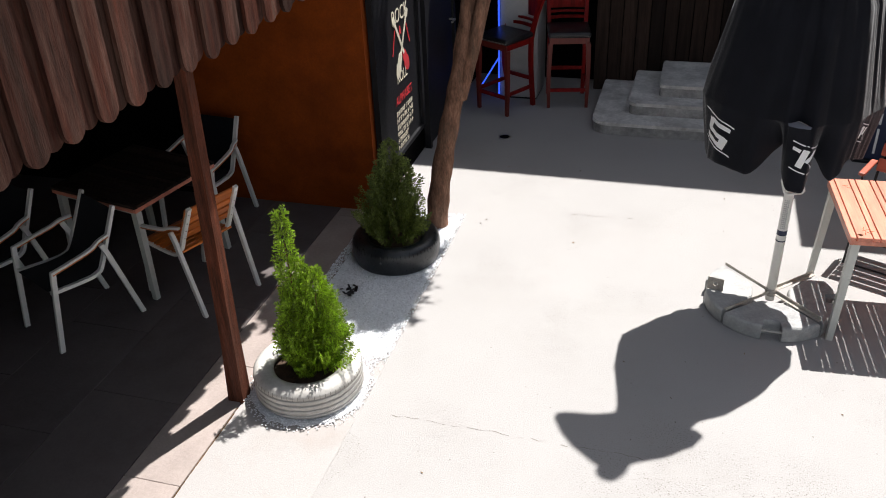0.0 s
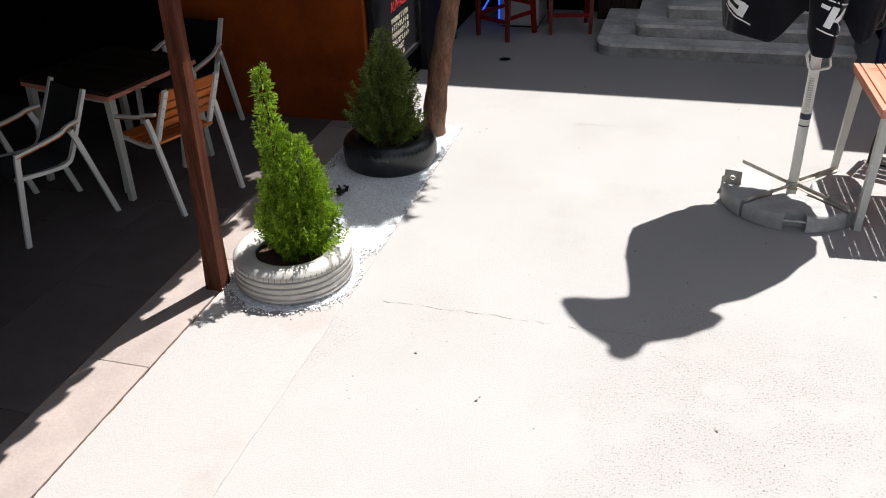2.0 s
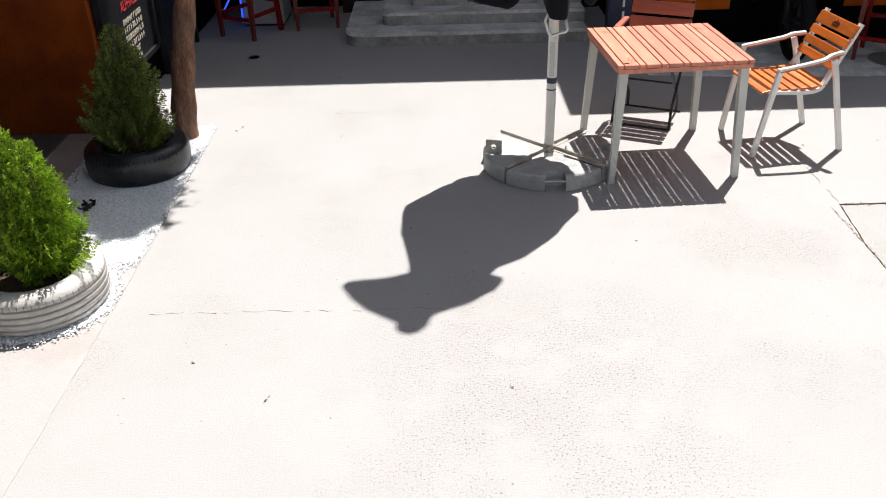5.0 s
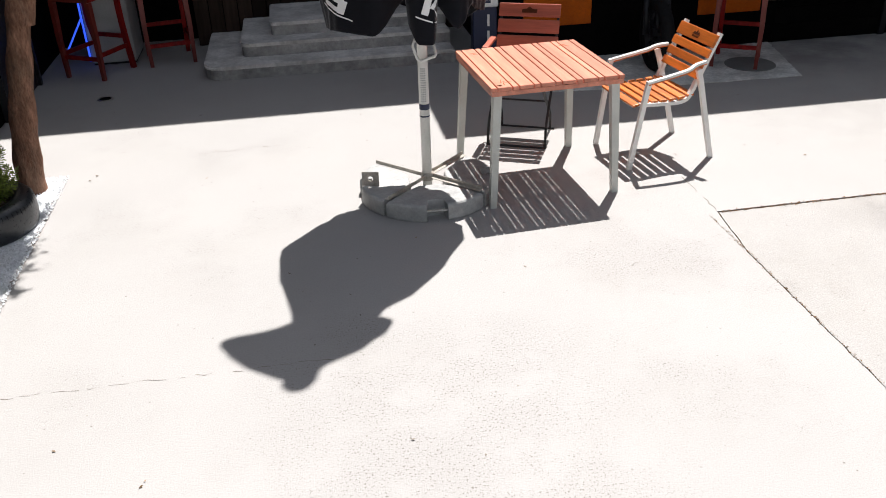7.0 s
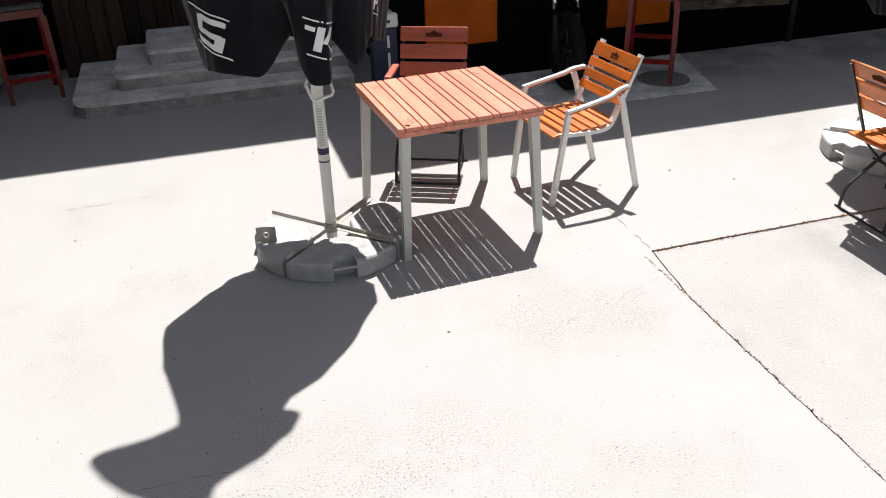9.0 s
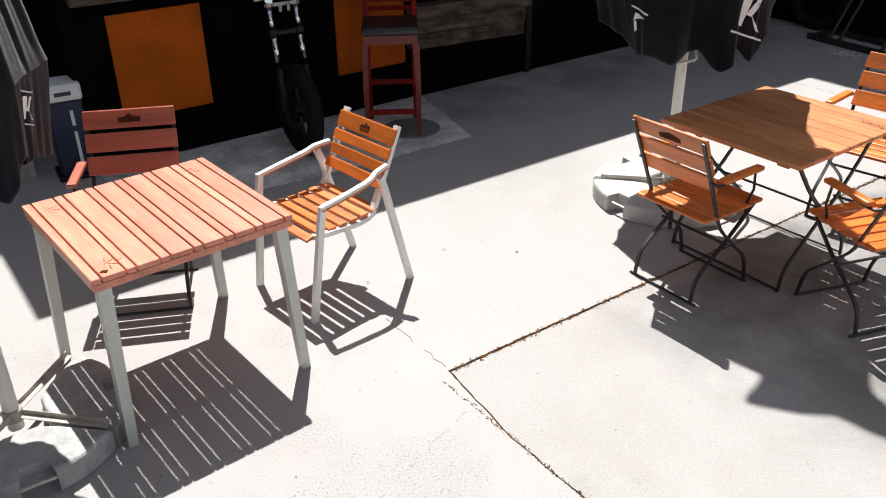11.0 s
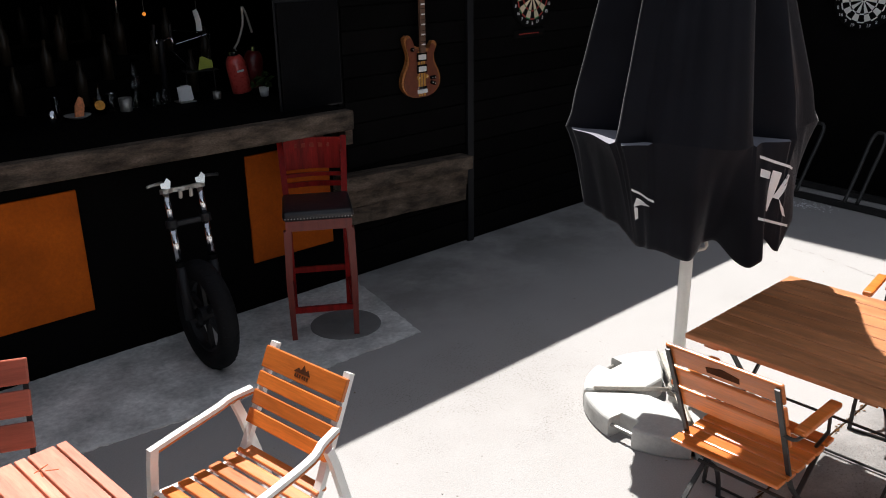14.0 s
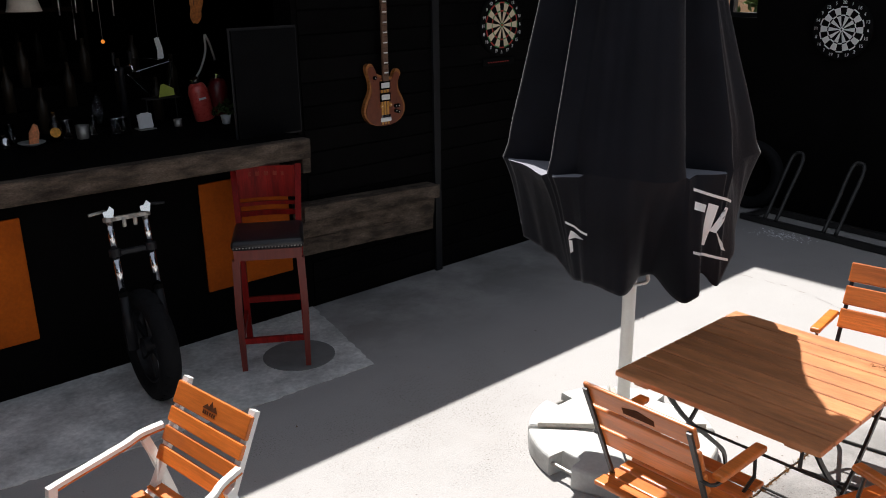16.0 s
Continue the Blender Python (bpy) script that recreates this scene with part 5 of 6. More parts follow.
# ---- entrance corner ----
bar_stool(at(-1.53, 8.5, 0, 150), "dark red wooden bar stool beside the lit cabinet")
bar_stool(at(-0.93, 8.78, 0, 192), "dark red wooden bar stool against the entrance wall")
cab = thing("drinks_cabinet", at(-1.44, 8.95, 0), "grey upright drinks cabinet with a blue light strip", "cabinet")
part("body", block(-0.2, 0.2, -0.2, 0.3, 0.02, 1.9, 0.01), FRIDGE, cab)
part("plinth", block(-0.19, 0.19, -0.18, 0.28, 0, 0.018), BLACK_GLOSS, cab)
part("light_strip", block(-0.215, -0.202, -0.225, -0.202, 0.05, 1.85), BLUE_LED, cab)
bm = bmesh.new()
tube(bm, [(-0.21, -0.215, 0.45), (-0.42, -0.3, 0.1)], 0.008, 6)
part("light_strip", bm, BLUE_LED, cab)

bin_ = thing("waste_bin", at(1.9, 7.85, 0, -6), "slim navy promotional ashtray bin with a pale cap", "bin")
part("base", block(-0.13, 0.13, -0.13, 0.13, 0, 0.03, 0.008), BLACK_GLOSS, bin_)
part("body", block(-0.105, 0.105, -0.105, 0.105, 0.03, 0.52, 0.008), NAVY, bin_)
part("cap", block(-0.115, 0.115, -0.115, 0.115, 0.522, 0.63, 0.012), PALE, bin_, "pale grey cap")
bm = bmesh.new()
block(-0.05, 0.05, -0.1175, -0.1155, 0.56, 0.585, bm=bm)
part("brand_bar", bm, NAVY, bin_)
bm = bmesh.new()
block(0.02, 0.04, -0.1075, -0.1055, 0.36, 0.46, bm=bm)
block(0.02, 0.04, -0.1075, -0.1055, 0.09, 0.32, bm=bm)
part("slogan_bar", bm, PALE, bin_)

drain = thing("floor_drain", pose(0.472, 7.807, 0), "small dark round floor drain in the concrete", "drain", kind="structure")
part("rim", lathe(bmesh.new(), [(0.05, 0.001), (0.05, 0.006), (0.066, 0.005), (0.068, 0.001)], 20, close=True), STEEL, drain)
part("grate", lathe(bmesh.new(), [(0.0495, 0.001), (0.0495, 0.003)], 20), BOARD_BLACK, drain)
cover = thing("manhole_cover", at(4.12, 7.17, 0.006), "dark round plate set in the patched concrete", "cover", kind="structure")
part("plate", lathe(bmesh.new(), [(0.215, 0.0), (0.215, 0.004), (0.2, 0.006)], 40), paint("dark_plate", (0.16, 0.16, 0.155), 0.8, vary=0.15), cover)

# ---- bar front ----
panel = lambda u0, u1: solid("orange_panel", block(u0, u1, 7.762, 7.778, 0.31, 1.0, 0.004), ORANGE_PANEL, GRID, "orange painted panel on the bar front", "panel", "bar front panels")
panel(2.24, 2.86)
panel(3.87, 4.48)
ctr = thing("bar_counter", at(4.5, 7.5, 1.09, -2.4) @ pose(-2.5, 0, 0), "thick weathered timber bar counter with a black top", "counter")
bm = bmesh.new()
box(bm, (2.5, 0.09, 0.125), pose(1.26, 0.045, 0.077), 0.014, 2)
part("front_beam", bm, BEAM_WOOD, ctr)
part("top", block(0.05, 2.5, 0.092, 0.75, 0.02, 0.14, 0.006), BLACK_WALL, ctr)
for x in (2.28, 2.5):
    part("bracket", block(x, x + 0.06, 0.1, 0.277, -0.1, 0.018, 0.006), BEAM_WOOD, ctr)
menu = thing("menu_board", at(4.39, 7.76, 1.235), "dark grey blank menu board beside the bar hatch", "board")
part("board", block(-0.22, 0.22, 0.0, 0.016, 0, 0.64), paint("grey_board", (0.003, 0.003, 0.0035), 0.9, spec=0.1, vary=0.3), menu)
part("frame", block(-0.235, 0.235, 0.016, 0.02, -0.015, 0.655), BLACK_GLOSS, menu)
led = thing("timber_ledge", at(4.62, 7.67, 0.41) @ pose(0, 0, 0, 0, 2.4, 0), "stack of rough weathered beams forming a wall ledge", "ledge")
for z, h, d in ((0, 0.115, 0.085), (0.12, 0.125, 0.095), (0.25, 0.095, 0.15)):
    bm, rings = bmesh.new(), []
    for k in range(29):
        x = -0.12 + 1.16 * k / 28
        j = [0.007 * noise.noise(Vector((x * 7, q * 3.1, z * 40))) + 0.004 * noise.noise(Vector((x * 23, q * 5.0, z * 40))) for q in range(4)]
        rings.append([bm.verts.new((x, y, zz)) for y, zz in ((0.108 - d + j[0], z + j[1] * 0.6), (0.106, z), (0.106, z + h), (0.108 - d + j[2], z + h + j[3] * 0.6))])
    for r0, r1 in zip(rings, rings[1:]):
        for k in range(4):
            bm.faces.new((r0[k], r0[(k + 1) % 4], r1[(k + 1) % 4], r1[k]))
    bm.faces.new(rings[0])
    bm.faces.new(rings[-1][::-1])
    part("beam", bm, BEAM_WOOD, led)
solid("trim", block(5.73, 5.79, 7.74, 7.762, 0, 2.9), BLACK_GLOSS, GRID, "black vertical trim on the bar wall", kind="structure")

bar_stool(at(4.03, 7.265, 0, 147.5) @ Matrix.Diagonal((0.93, 0.95, 1, 1)), "dark red wooden bar stool with a black leather seat")

# motorcycle fork and wheel
fork = thing("motorcycle_fork", at(3.275, 7.225, 0, -3) @ pose(0, 0, 0, -10, 0, 0), "chromed motorcycle front fork with a black wheel, standing as decoration", "decoration")
axle = pose(0.0, 0, 0.31, 90, 0, 90)
wheel_bm = lathe(bmesh.new(), [(0.205, -0.036), (0.235, -0.052), (0.27, -0.056), (0.292, -0.045), (0.306, -0.022), (0.31, 0.0), (0.306, 0.022), (0.292, 0.045), (0.27, 0.056), (0.235, 0.052), (0.205, 0.036)], 48, axle, close=True)
wheel = part("wheel", wheel_bm, WHEEL_RUBBER, fork, smooth=True)
part("rim", lathe(bmesh.new(), [(0.195, -0.03), (0.207, -0.034), (0.207, 0.034), (0.195, 0.03), (0.185, 0.0)], 40, axle, close=True), BLACK_GLOSS, wheel)
part("hub", lathe(bmesh.new(), [(0.02, -0.05), (0.05, -0.045), (0.05, 0.045), (0.02, 0.05)], 20, axle), BLACK_GLOSS, wheel)
for k in range(6):
    bm = box(bmesh.new(), (0.022, 0.03, 0.15), pose(0, 0, 0.31, 60 * k, 0, 0) @ pose(0, 0, 0.12))
    part("spoke", bm, BLACK_GLOSS, wheel)
lug = mesh_of("tread_lug", box(bmesh.new(), (0.034, 0.006, 0.006)), WHEEL_RUBBER)
for k in range(36):
    for q in (-1, 1):
        part("tread_lug", lug, None, wheel, m=pose(0, 0, 0.31, 10 * k + 5 * q, 0, 0) @ pose(0.026 * q, 0, 0.3015, 0, 18 * q, 24 * q))
for s in (-1, 1):
    x = 0.094 * s
    part("lower_tube", tube(bmesh.new(), [(x, 0.0, 0.6), (x, -0.004, 0.31)], [0.024, 0.028], 14), BLACK_GLOSS, fork, smooth=True)
    part("dust_seal", tube(bmesh.new(), [(x, 0.001, 0.625), (x, 0.0, 0.6)], 0.025, 14), BOARD_BLACK, fork)
    part("fork_tube", tube(bmesh.new(), [(x, 0.004, 1.0), (x, 0.002, 0.84)], 0.0175, 14), CHROME, fork, "polished chrome tube", smooth=True)
    part("stanchion", tube(bmesh.new(), [(x, 0.002, 0.835), (x, 0.001, 0.626)], 0.0195, 14), CHROME, fork, "polished chrome tube", smooth=True)
    part("clamp", tube(bmesh.new(), [(x, 0.002, 0.855), (x, 0.002, 0.815)], 0.031, 14), BLACK_GLOSS, fork)
    part("cap_nut", lathe(bmesh.new(), [(0.014, 0), (0.014, 0.022), (0.009, 0.028)], 6, pose(x, 0.004, 1.028)), CHROME, fork)
    # clip-on bar with a bent bracket
    part("bar_bracket", prism(bmesh.new(), [(-0.026, 0.0), (0.02, -0.012), (0.03, 0.03), (0.012, 0.05), (-0.006, 0.028), (-0.028, 0.026)], -0.012, 0.004, pose(x * 1.02, -0.02, 1.03, 90, 0, 0)), CHROME, fork)
    part("handlebar", tube(bmesh.new(), [(x * 1.15, -0.01, 1.058), (x * 2.1, -0.035, 1.052)], 0.0085, 10), STEEL if s < 0 else BLACK_GLOSS, fork, smooth=True)
part("lower_yoke", box(bmesh.new(), (0.2, 0.04, 0.03), pose(0, 0.012, 0.83), 0.006), BLACK_GLOSS, fork)
bm = bmesh.new()
arc = [(-0.125, 0.0), (-0.115, -0.02), (-0.09, -0.028), (-0.06, -0.018), (0.0, -0.03), (0.06, -0.018), (0.09, -0.028), (0.115, -0.02), (0.125, 0.0), (0.115, 0.02), (0.07, 0.026), (0.0, 0.018), (-0.07, 0.026), (-0.115, 0.02)]
prism(bm, arc, 1.0, 1.022)
part("yoke", bm, STEEL, fork)
for x in (-0.028, 0.03):
    bm = box(bmesh.new(), (0.02, 0.014, 0.05), pose(x, -0.03, 0.985, 14, 0, 0), 0.005)
    part("tab", bm, STEEL, fork)

# guitar on the wall
gt = thing("electric_guitar", at(5.268, 7.758, 1.185), "brown electric guitar with a striped neck, hung on the wall", "guitar")
face_front = Matrix(((1, 0, 0, 0), (0, 0, -1, 0), (0, 1, 0, 0), (0, 0, 0, 1)))
half = ((0.0, 0.0), (0.05, 0.004), (0.1, 0.026), (0.134, 0.072), (0.14, 0.12), (0.126, 0.172), (0.102, 0.226), (0.094, 0.268))
right_side = half + ((0.1, 0.3), (0.116, 0.334), (0.104, 0.362), (0.084, 0.366), (0.068, 0.342), (0.048, 0.318))
left_side = half + ((0.1, 0.31), (0.114, 0.355), (0.118, 0.394), (0.1, 0.414), (0.078, 0.41), (0.062, 0.384), (0.045, 0.345))
body = smooth_line2(right_side + tuple((-x, y) for x, y in reversed(left_side)))[:-1]
wide = Matrix.Diagonal((1.26, 1.03, 1.0, 1.0))
part("body", prism(bmesh.new(), body, 0.0, 0.032, face_front @ wide), GUITAR_WOOD, gt)
inner = [(x * 0.9, 0.012 + (y - 0.012) * 0.95 if y < 0.2 else y - 0.018) for x, y in body]
part("top", prism(bmesh.new(), inner, 0.0325, 0.0375, face_front @ wide), GUITAR_TOP, gt, "darker red-brown carved top")
for x, mat in ((0, MAPLE), (-0.024, MAPLE), (0.024, MAPLE), (-0.012, ROSEWOOD), (0.012, ROSEWOOD)):
    part("stripe", box(bmesh.new(), (0.016 if mat is MAPLE else 0.006, 0.0012, 0.305), pose(x, -0.0385, 0.162)), mat, gt, "maple centre stripe" if mat is MAPLE else "")
part("neck", box(bmesh.new(), (0.046, 0.024, 0.66), pose(0, -0.05, 0.635), 0.004), ROSEWOOD, gt)
for k in range(17):
    part("fret", box(bmesh.new(), (0.047, 0.002, 0.002), pose(0, -0.0622, 0.345 + 0.036 * k)), CHROME, gt)
for k in range(9):
    part("inlay", box(bmesh.new(), (0.034, 0.0015, 0.009), pose(0, -0.0628, 0.362 + 0.066 * k)), PALE, gt)
for z in (0.196, 0.276):
    frame_ = part("pickup", box(bmesh.new(), (0.092, 0.006, 0.058), pose(0, -0.0421, z), 0.002), BOARD_BLACK, gt, "pickup in a black frame")
    part("cover", box(bmesh.new(), (0.07, 0.008, 0.036), pose(0, -0.0475, z), 0.003), PALE, frame_)
part("bridge", box(bmesh.new(), (0.08, 0.012, 0.02), pose(0, -0.044, 0.066), 0.003), CHROME, gt)
part("tailpiece", box(bmesh.new(), (0.092, 0.01, 0.028), pose(0, -0.043, 0.042), 0.004), PALE, gt)
for x, z, mat in ((-0.034, 0.138, MAPLE), (0.04, 0.142, MAPLE), (0.088, 0.128, BOARD_BLACK), (0.112, 0.128, BOARD_BLACK), (0.09, 0.094, BOARD_BLACK), (0.112, 0.086, BOARD_BLACK), (-0.085, 0.332, BOARD_BLACK)):
    knob = part("knob", lathe(bmesh.new(), [(0.013, 0), (0.013, 0.012), (0.01, 0.014)], 14, pose(x, -0.0377, z, 90, 0, 0)), mat, gt)
    part("pointer", box(bmesh.new(), (0.006, 0.002, 0.006), pose(x, -0.053, z)), PALE, knob)
part("headstock", box(bmesh.new(), (0.085, 0.02, 0.16), pose(0, -0.046, 1.045), 0.008), GUITAR_WOOD, gt)


def dartboard(m, radius, light, coloured, label):
    db = thing("dartboard", m, label, "dartboard", "dartboards")
    flatm = Matrix(((1, 0, 0, 0), (0, 0, -1, 0), (0, 1, 0, 0), (0, 0, 0, 1)))
    part("backing", lathe(bmesh.new(), [(radius * 1.33, 0.0), (radius * 1.33, 0.03), (radius * 1.3, 0.034)], 48, flatm), BOARD_BLACK, db)

    def sector(k, r0, r1, z):
        a0 = math.radians(81 - 18 * k)
        pts = [(r1 * math.cos(a0 + math.radians(18) * i / 3), r1 * math.sin(a0 + math.radians(18) * i / 3)) for i in range(4)]
        pts += [(r0 * math.cos(a0 + math.radians(18) * i / 3), r0 * math.sin(a0 + math.radians(18) * i / 3)) for i in range(3, -1, -1)]
        return prism(bmesh.new(), pts, 0.0345, z, flatm)
    for k in range(20):
        mats = (BOARD_BLACK, BOARD_RED if coloured else BOARD_BLACK) if k % 2 == 0 else (light, BOARD_GREEN if coloured else light)
        for r0, r1, i in ((0.1, 0.585, 0), (0.585, 0.64, 1), (0.64, 0.945, 0), (0.945, 1.0, 1)):
            if not coloured and i == 1:
                part("ring_sector", sector(k, r0 * radius, r1 * radius, 0.0358), light if k % 2 == 0 else BOARD_BLACK, db)
            else:
                part("sector", sector(k, r0 * radius, r1 * radius, 0.036), mats[i], db)
    part("bull", lathe(bmesh.new(), [(radius * 0.098, 0.0345), (radius * 0.098, 0.036)], 20, flatm), BOARD_GREEN if coloured else light, db)
    part("bullseye", lathe(bmesh.new(), [(radius * 0.045, 0.0362), (radius * 0.045, 0.0372)], 16, flatm), BOARD_RED if coloured else BOARD_BLACK, db)
    order = (20, 1, 18, 4, 13, 6, 10, 15, 2, 17, 3, 19, 7, 16, 8, 11, 14, 9, 12, 5)
    for k, n in enumerate(order):
        a = math.radians(90 - 18 * k)
        lettering("number", str(n), radius * 0.2, BOARD_WHITE, db, flatm @ pose(radius * 1.16 * math.cos(a), radius * 1.16 * math.sin(a), 0.0355), depth=0.0006)
    return db


dartboard(at(6.42, 7.772, 1.8), 0.17, BOARD_CREAM, True, "round dartboard with cream and black sectors on the bar wall")
dartboard(at(9.14, 6.36, 1.68, -90), 0.19, BOARD_WHITE, False, "black and white dartboard on the end wall")
sc = thing("score_strip", at(6.41, 7.772, 1.53), "small dark dart holder strip with red marks", "holder")
part("strip", block(-0.17, 0.17, -0.02, 0, -0.03, 0.03, 0.004), BOARD_BLACK, sc)
for k in range(9):
    part("red_mark", block(-0.12 + 0.026 * k, -0.108 + 0.026 * k, -0.0225, -0.0205, -0.005, 0.002), BOARD_RED, sc)

# bike rack
rack = thing("bike_rack", at(8.78, 6.2, 0, -6), "black steel bicycle rack near the end wall", "rack")
for x in (-0.16, 0.2):
    part("rail", tube(bmesh.new(), [(x, -1.5, 0.03), (x, 0.66, 0.03)], 1.0, flat=(0.05, 0.05)), DARK_METAL, rack)
for y in (-1.45, 0.62):
    part("cross_rail", tube(bmesh.new(), [(-0.13, y, 0.03), (0.17, y, 0.03)], 1.0, flat=(0.045, 0.045)), DARK_METAL, rack)
for k in range(4):
    y = 0.42 - 0.56 * k
    bm = tube(bmesh.new(), smooth_line([(-0.16, y, 0.05), (0.0, y, 0.3), (0.16, y, 0.56), (0.19, y - 0.05, 0.61), (0.16, y - 0.11, 0.56), (0.0, y - 0.11, 0.3), (-0.16, y - 0.11, 0.05)], 4), 0.017, 8)
    part("hoop", bm, DARK_METAL, rack, smooth=True)
old_tyre = thing("old_tyre", at(9.06, 7.05, 0, 4) @ pose(0, 0, 0, 0, 8, 0), "worn black tyre leaning against the end wall", "tyre")
part("tread_ring", lathe(bmesh.new(), [(0.22, -0.04), (0.27, -0.06), (0.31, -0.055), (0.325, 0.0), (0.31, 0.055), (0.27, 0.06), (0.22, 0.04)], 40, pose(0, 0, 0.325, 0, 90, 0), close=True), WHEEL_RUBBER, old_tyre, smooth=True)

# things on and behind the counter
def glassware(u, v, kind, r, h, mat, label, z=1.23):
    g = thing(kind, at(u, v, z), label, kind, "bar counter things")
    part("bowl", lathe(bmesh.new(), [(r * 0.8, 0), (r * 0.85, 0.004), (r, h), (r - 0.003, h), (r * 0.8 - 0.002, 0.01)], 18, close=False), mat, g, smooth=True)
    return g


rnd = random.Random(21)
part("inner_top", block(0.05, 2.5, 0.752, 1.22, 0.02, 0.138, 0.004), BLACK_WALL, ctr)
for u, v, r, h, mat, lab in ((2.62, 8.46, 0.035, 0.1, GLASS, "small drinking glass"), (3.04, 8.5, 0.03, 0.08, CHROME, "small steel lidded jar"), (3.1, 8.58, 0.026, 0.13, GLASS, "tall drinking glass"),
                             (3.44, 8.6, 0.036, 0.11, GLASS, "small drinking glass"), (3.5, 8.52, 0.042, 0.085, STEEL, "dull steel cup"), (3.6, 8.6, 0.024, 0.12, GLASS, "tall drinking glass"),
                             (3.72, 8.54, 0.032, 0.095, GLASS, "small drinking glass"), (3.79, 8.6, 0.028, 0.09, GLASS, "small drinking glass"), (4.12, 8.5, 0.03, 0.05, STEEL, "small steel tin")):
    glassware(u, v, "glass" if mat is GLASS else "cup", r, h, mat, lab + " on the bar counter")
bowl = thing("bowl", at(3.19, 8.5, 1.23), "shallow pale bowl holding a folded orange napkin", "bowl", "bar counter things")
part("dish", lathe(bmesh.new(), [(0.03, 0), (0.075, 0.018), (0.08, 0.024), (0.074, 0.022), (0.03, 0.006)], 24), FRIDGE, bowl, smooth=True)
part("napkin", prism(bmesh.new(), [(-0.03, 0.0), (0.028, 0.0), (0.05, 0.06), (0.05, 0.105), (0.03, 0.118), (-0.01, 0.07)], -0.006, 0.006, pose(0.01, 0, 0.01, 78, 0, 15)), NAPKIN, bowl, "orange folded napkin")
bt = thing("bottle", at(3.35, 8.55, 1.23), "brown glass bottle with an orange round label", "bottle", "bar counter things")
part("body", lathe(bmesh.new(), [(0.034, 0), (0.036, 0.09), (0.03, 0.115), (0.015, 0.14), (0.014, 0.175), (0.016, 0.18)], 20), BROWN_GLASS, bt, smooth=True)
part("label", lathe(bmesh.new(), [(0.03, 0), (0.03, 0.0015)], 20, pose(-0.013, -0.0365, 0.06, 90, 0, -20)), ORANGE_LABEL, bt, "round orange label")
nap = thing("napkin_holder", at(3.92, 8.53, 1.23), "white paper napkins standing on the bar counter", "napkins")
for k in range(6):
    part("napkin", box(bmesh.new(), (0.085 - 0.005 * (k % 3), 0.003, 0.085 + 0.012 * (k % 2)), pose(0.006 * (k % 3) - 0.006, 0.011 * k, 0.056, 4 * k - 10, 6 * (k % 3) - 6, 7 * k - 14)), PRINT, nap)
part("base", block(-0.055, 0.055, -0.02, 0.08, 0, 0.008), STEEL, nap)
pot = thing("potted_plant", at(4.4, 8.36, 1.23), "small green plant in a white pot on the counter", "plant")
part("pot", lathe(bmesh.new(), [(0.026, 0), (0.036, 0.062), (0.032, 0.062), (0.026, 0.05)], 18), PRINT, pot, smooth=True)
part("leaves", leaf_cloud(8, 150, (0, 0, 0.09), (0.08, 0.08, 0.045), 0.02), None, pot)
for u, v, lean_, mat, lab in ((4.35, 8.56, -10, RED_PAINT, "red enamel canister with a silver collar behind the counter"), (4.49, 8.66, 6, DARK_RED, "dark red canister behind the counter")):
    ext = thing("canister", at(u, v, 1.2305) @ pose(0, 0, 0, 0, lean_, 0), lab, "canister", "canisters")
    part("body", lathe(bmesh.new(), [(0.06, 0.012), (0.068, 0.02), (0.068, 0.21), (0.056, 0.25), (0.034, 0.275)], 24), mat, ext, smooth=True)
    part("foot_ring", lathe(bmesh.new(), [(0.05, 0.012), (0.062, 0.012), (0.062, 0.022), (0.05, 0.022)], 24, close=True), DARK_METAL, ext)
    part("collar", lathe(bmesh.new(), [(0.038, 0.272), (0.04, 0.3), (0.02, 0.312)], 18), CHROME, ext)
    if mat is RED_PAINT:
        part("hose", tube(bmesh.new(), smooth_line([(0.02, 0, 0.31), (0.07, 0, 0.36), (0.13, 0, 0.46), (0.15, 0, 0.56), (0.17, 0, 0.5), (0.18, 0, 0.38)], 5), 0.008, 8), STEEL, ext)
        part("label", box(bmesh.new(), (0.05, 0.002, 0.014), pose(-0.012, -0.069, 0.17, 0, 0, -10)), PALE, ext, "pale label strip")
stand_ = thing("drink_stand", at(4.06, 8.58, 1.23), "thin steel frame stand with a lime folded note", "stand")
for x in (-0.11, 0.1):
    part("post", tube(bmesh.new(), [(x, 0, 0), (x * 0.95, 0.0, 0.2)], 0.004, 6), DARK_METAL, stand_)
part("tray", block(-0.12, 0.11, -0.05, 0.05, 0.186, 0.194, 0.002), DARK_METAL, stand_)
for x0, x1, z0, z1 in ((-0.2, -0.06, 0.36, 0.2), (-0.14, 0.08, 0.37, 0.42), (-0.16, 0.1, 0.46, 0.43), (0.06, 0.1, 0.2, 0.42)):
    part("rod", tube(bmesh.new(), [(x0, 0.02, z0), (x1, 0.0, z1)], 0.0035, 6), CHROME, stand_)
part("note", prism(bmesh.new(), [(-0.05, 0.0), (0.06, 0.006), (0.062, 0.05), (0.0, 0.085), (-0.02, 0.08)], -0.003, 0.003, pose(0.02, -0.03, 0.197, 74, 0, 0)), LIME_PAPER, stand_, "lime green folded note")
bag = thing("paper_bag", at(4.1, 8.62, 1.66), "small white and blue paper packet hung behind the bar", "packet")
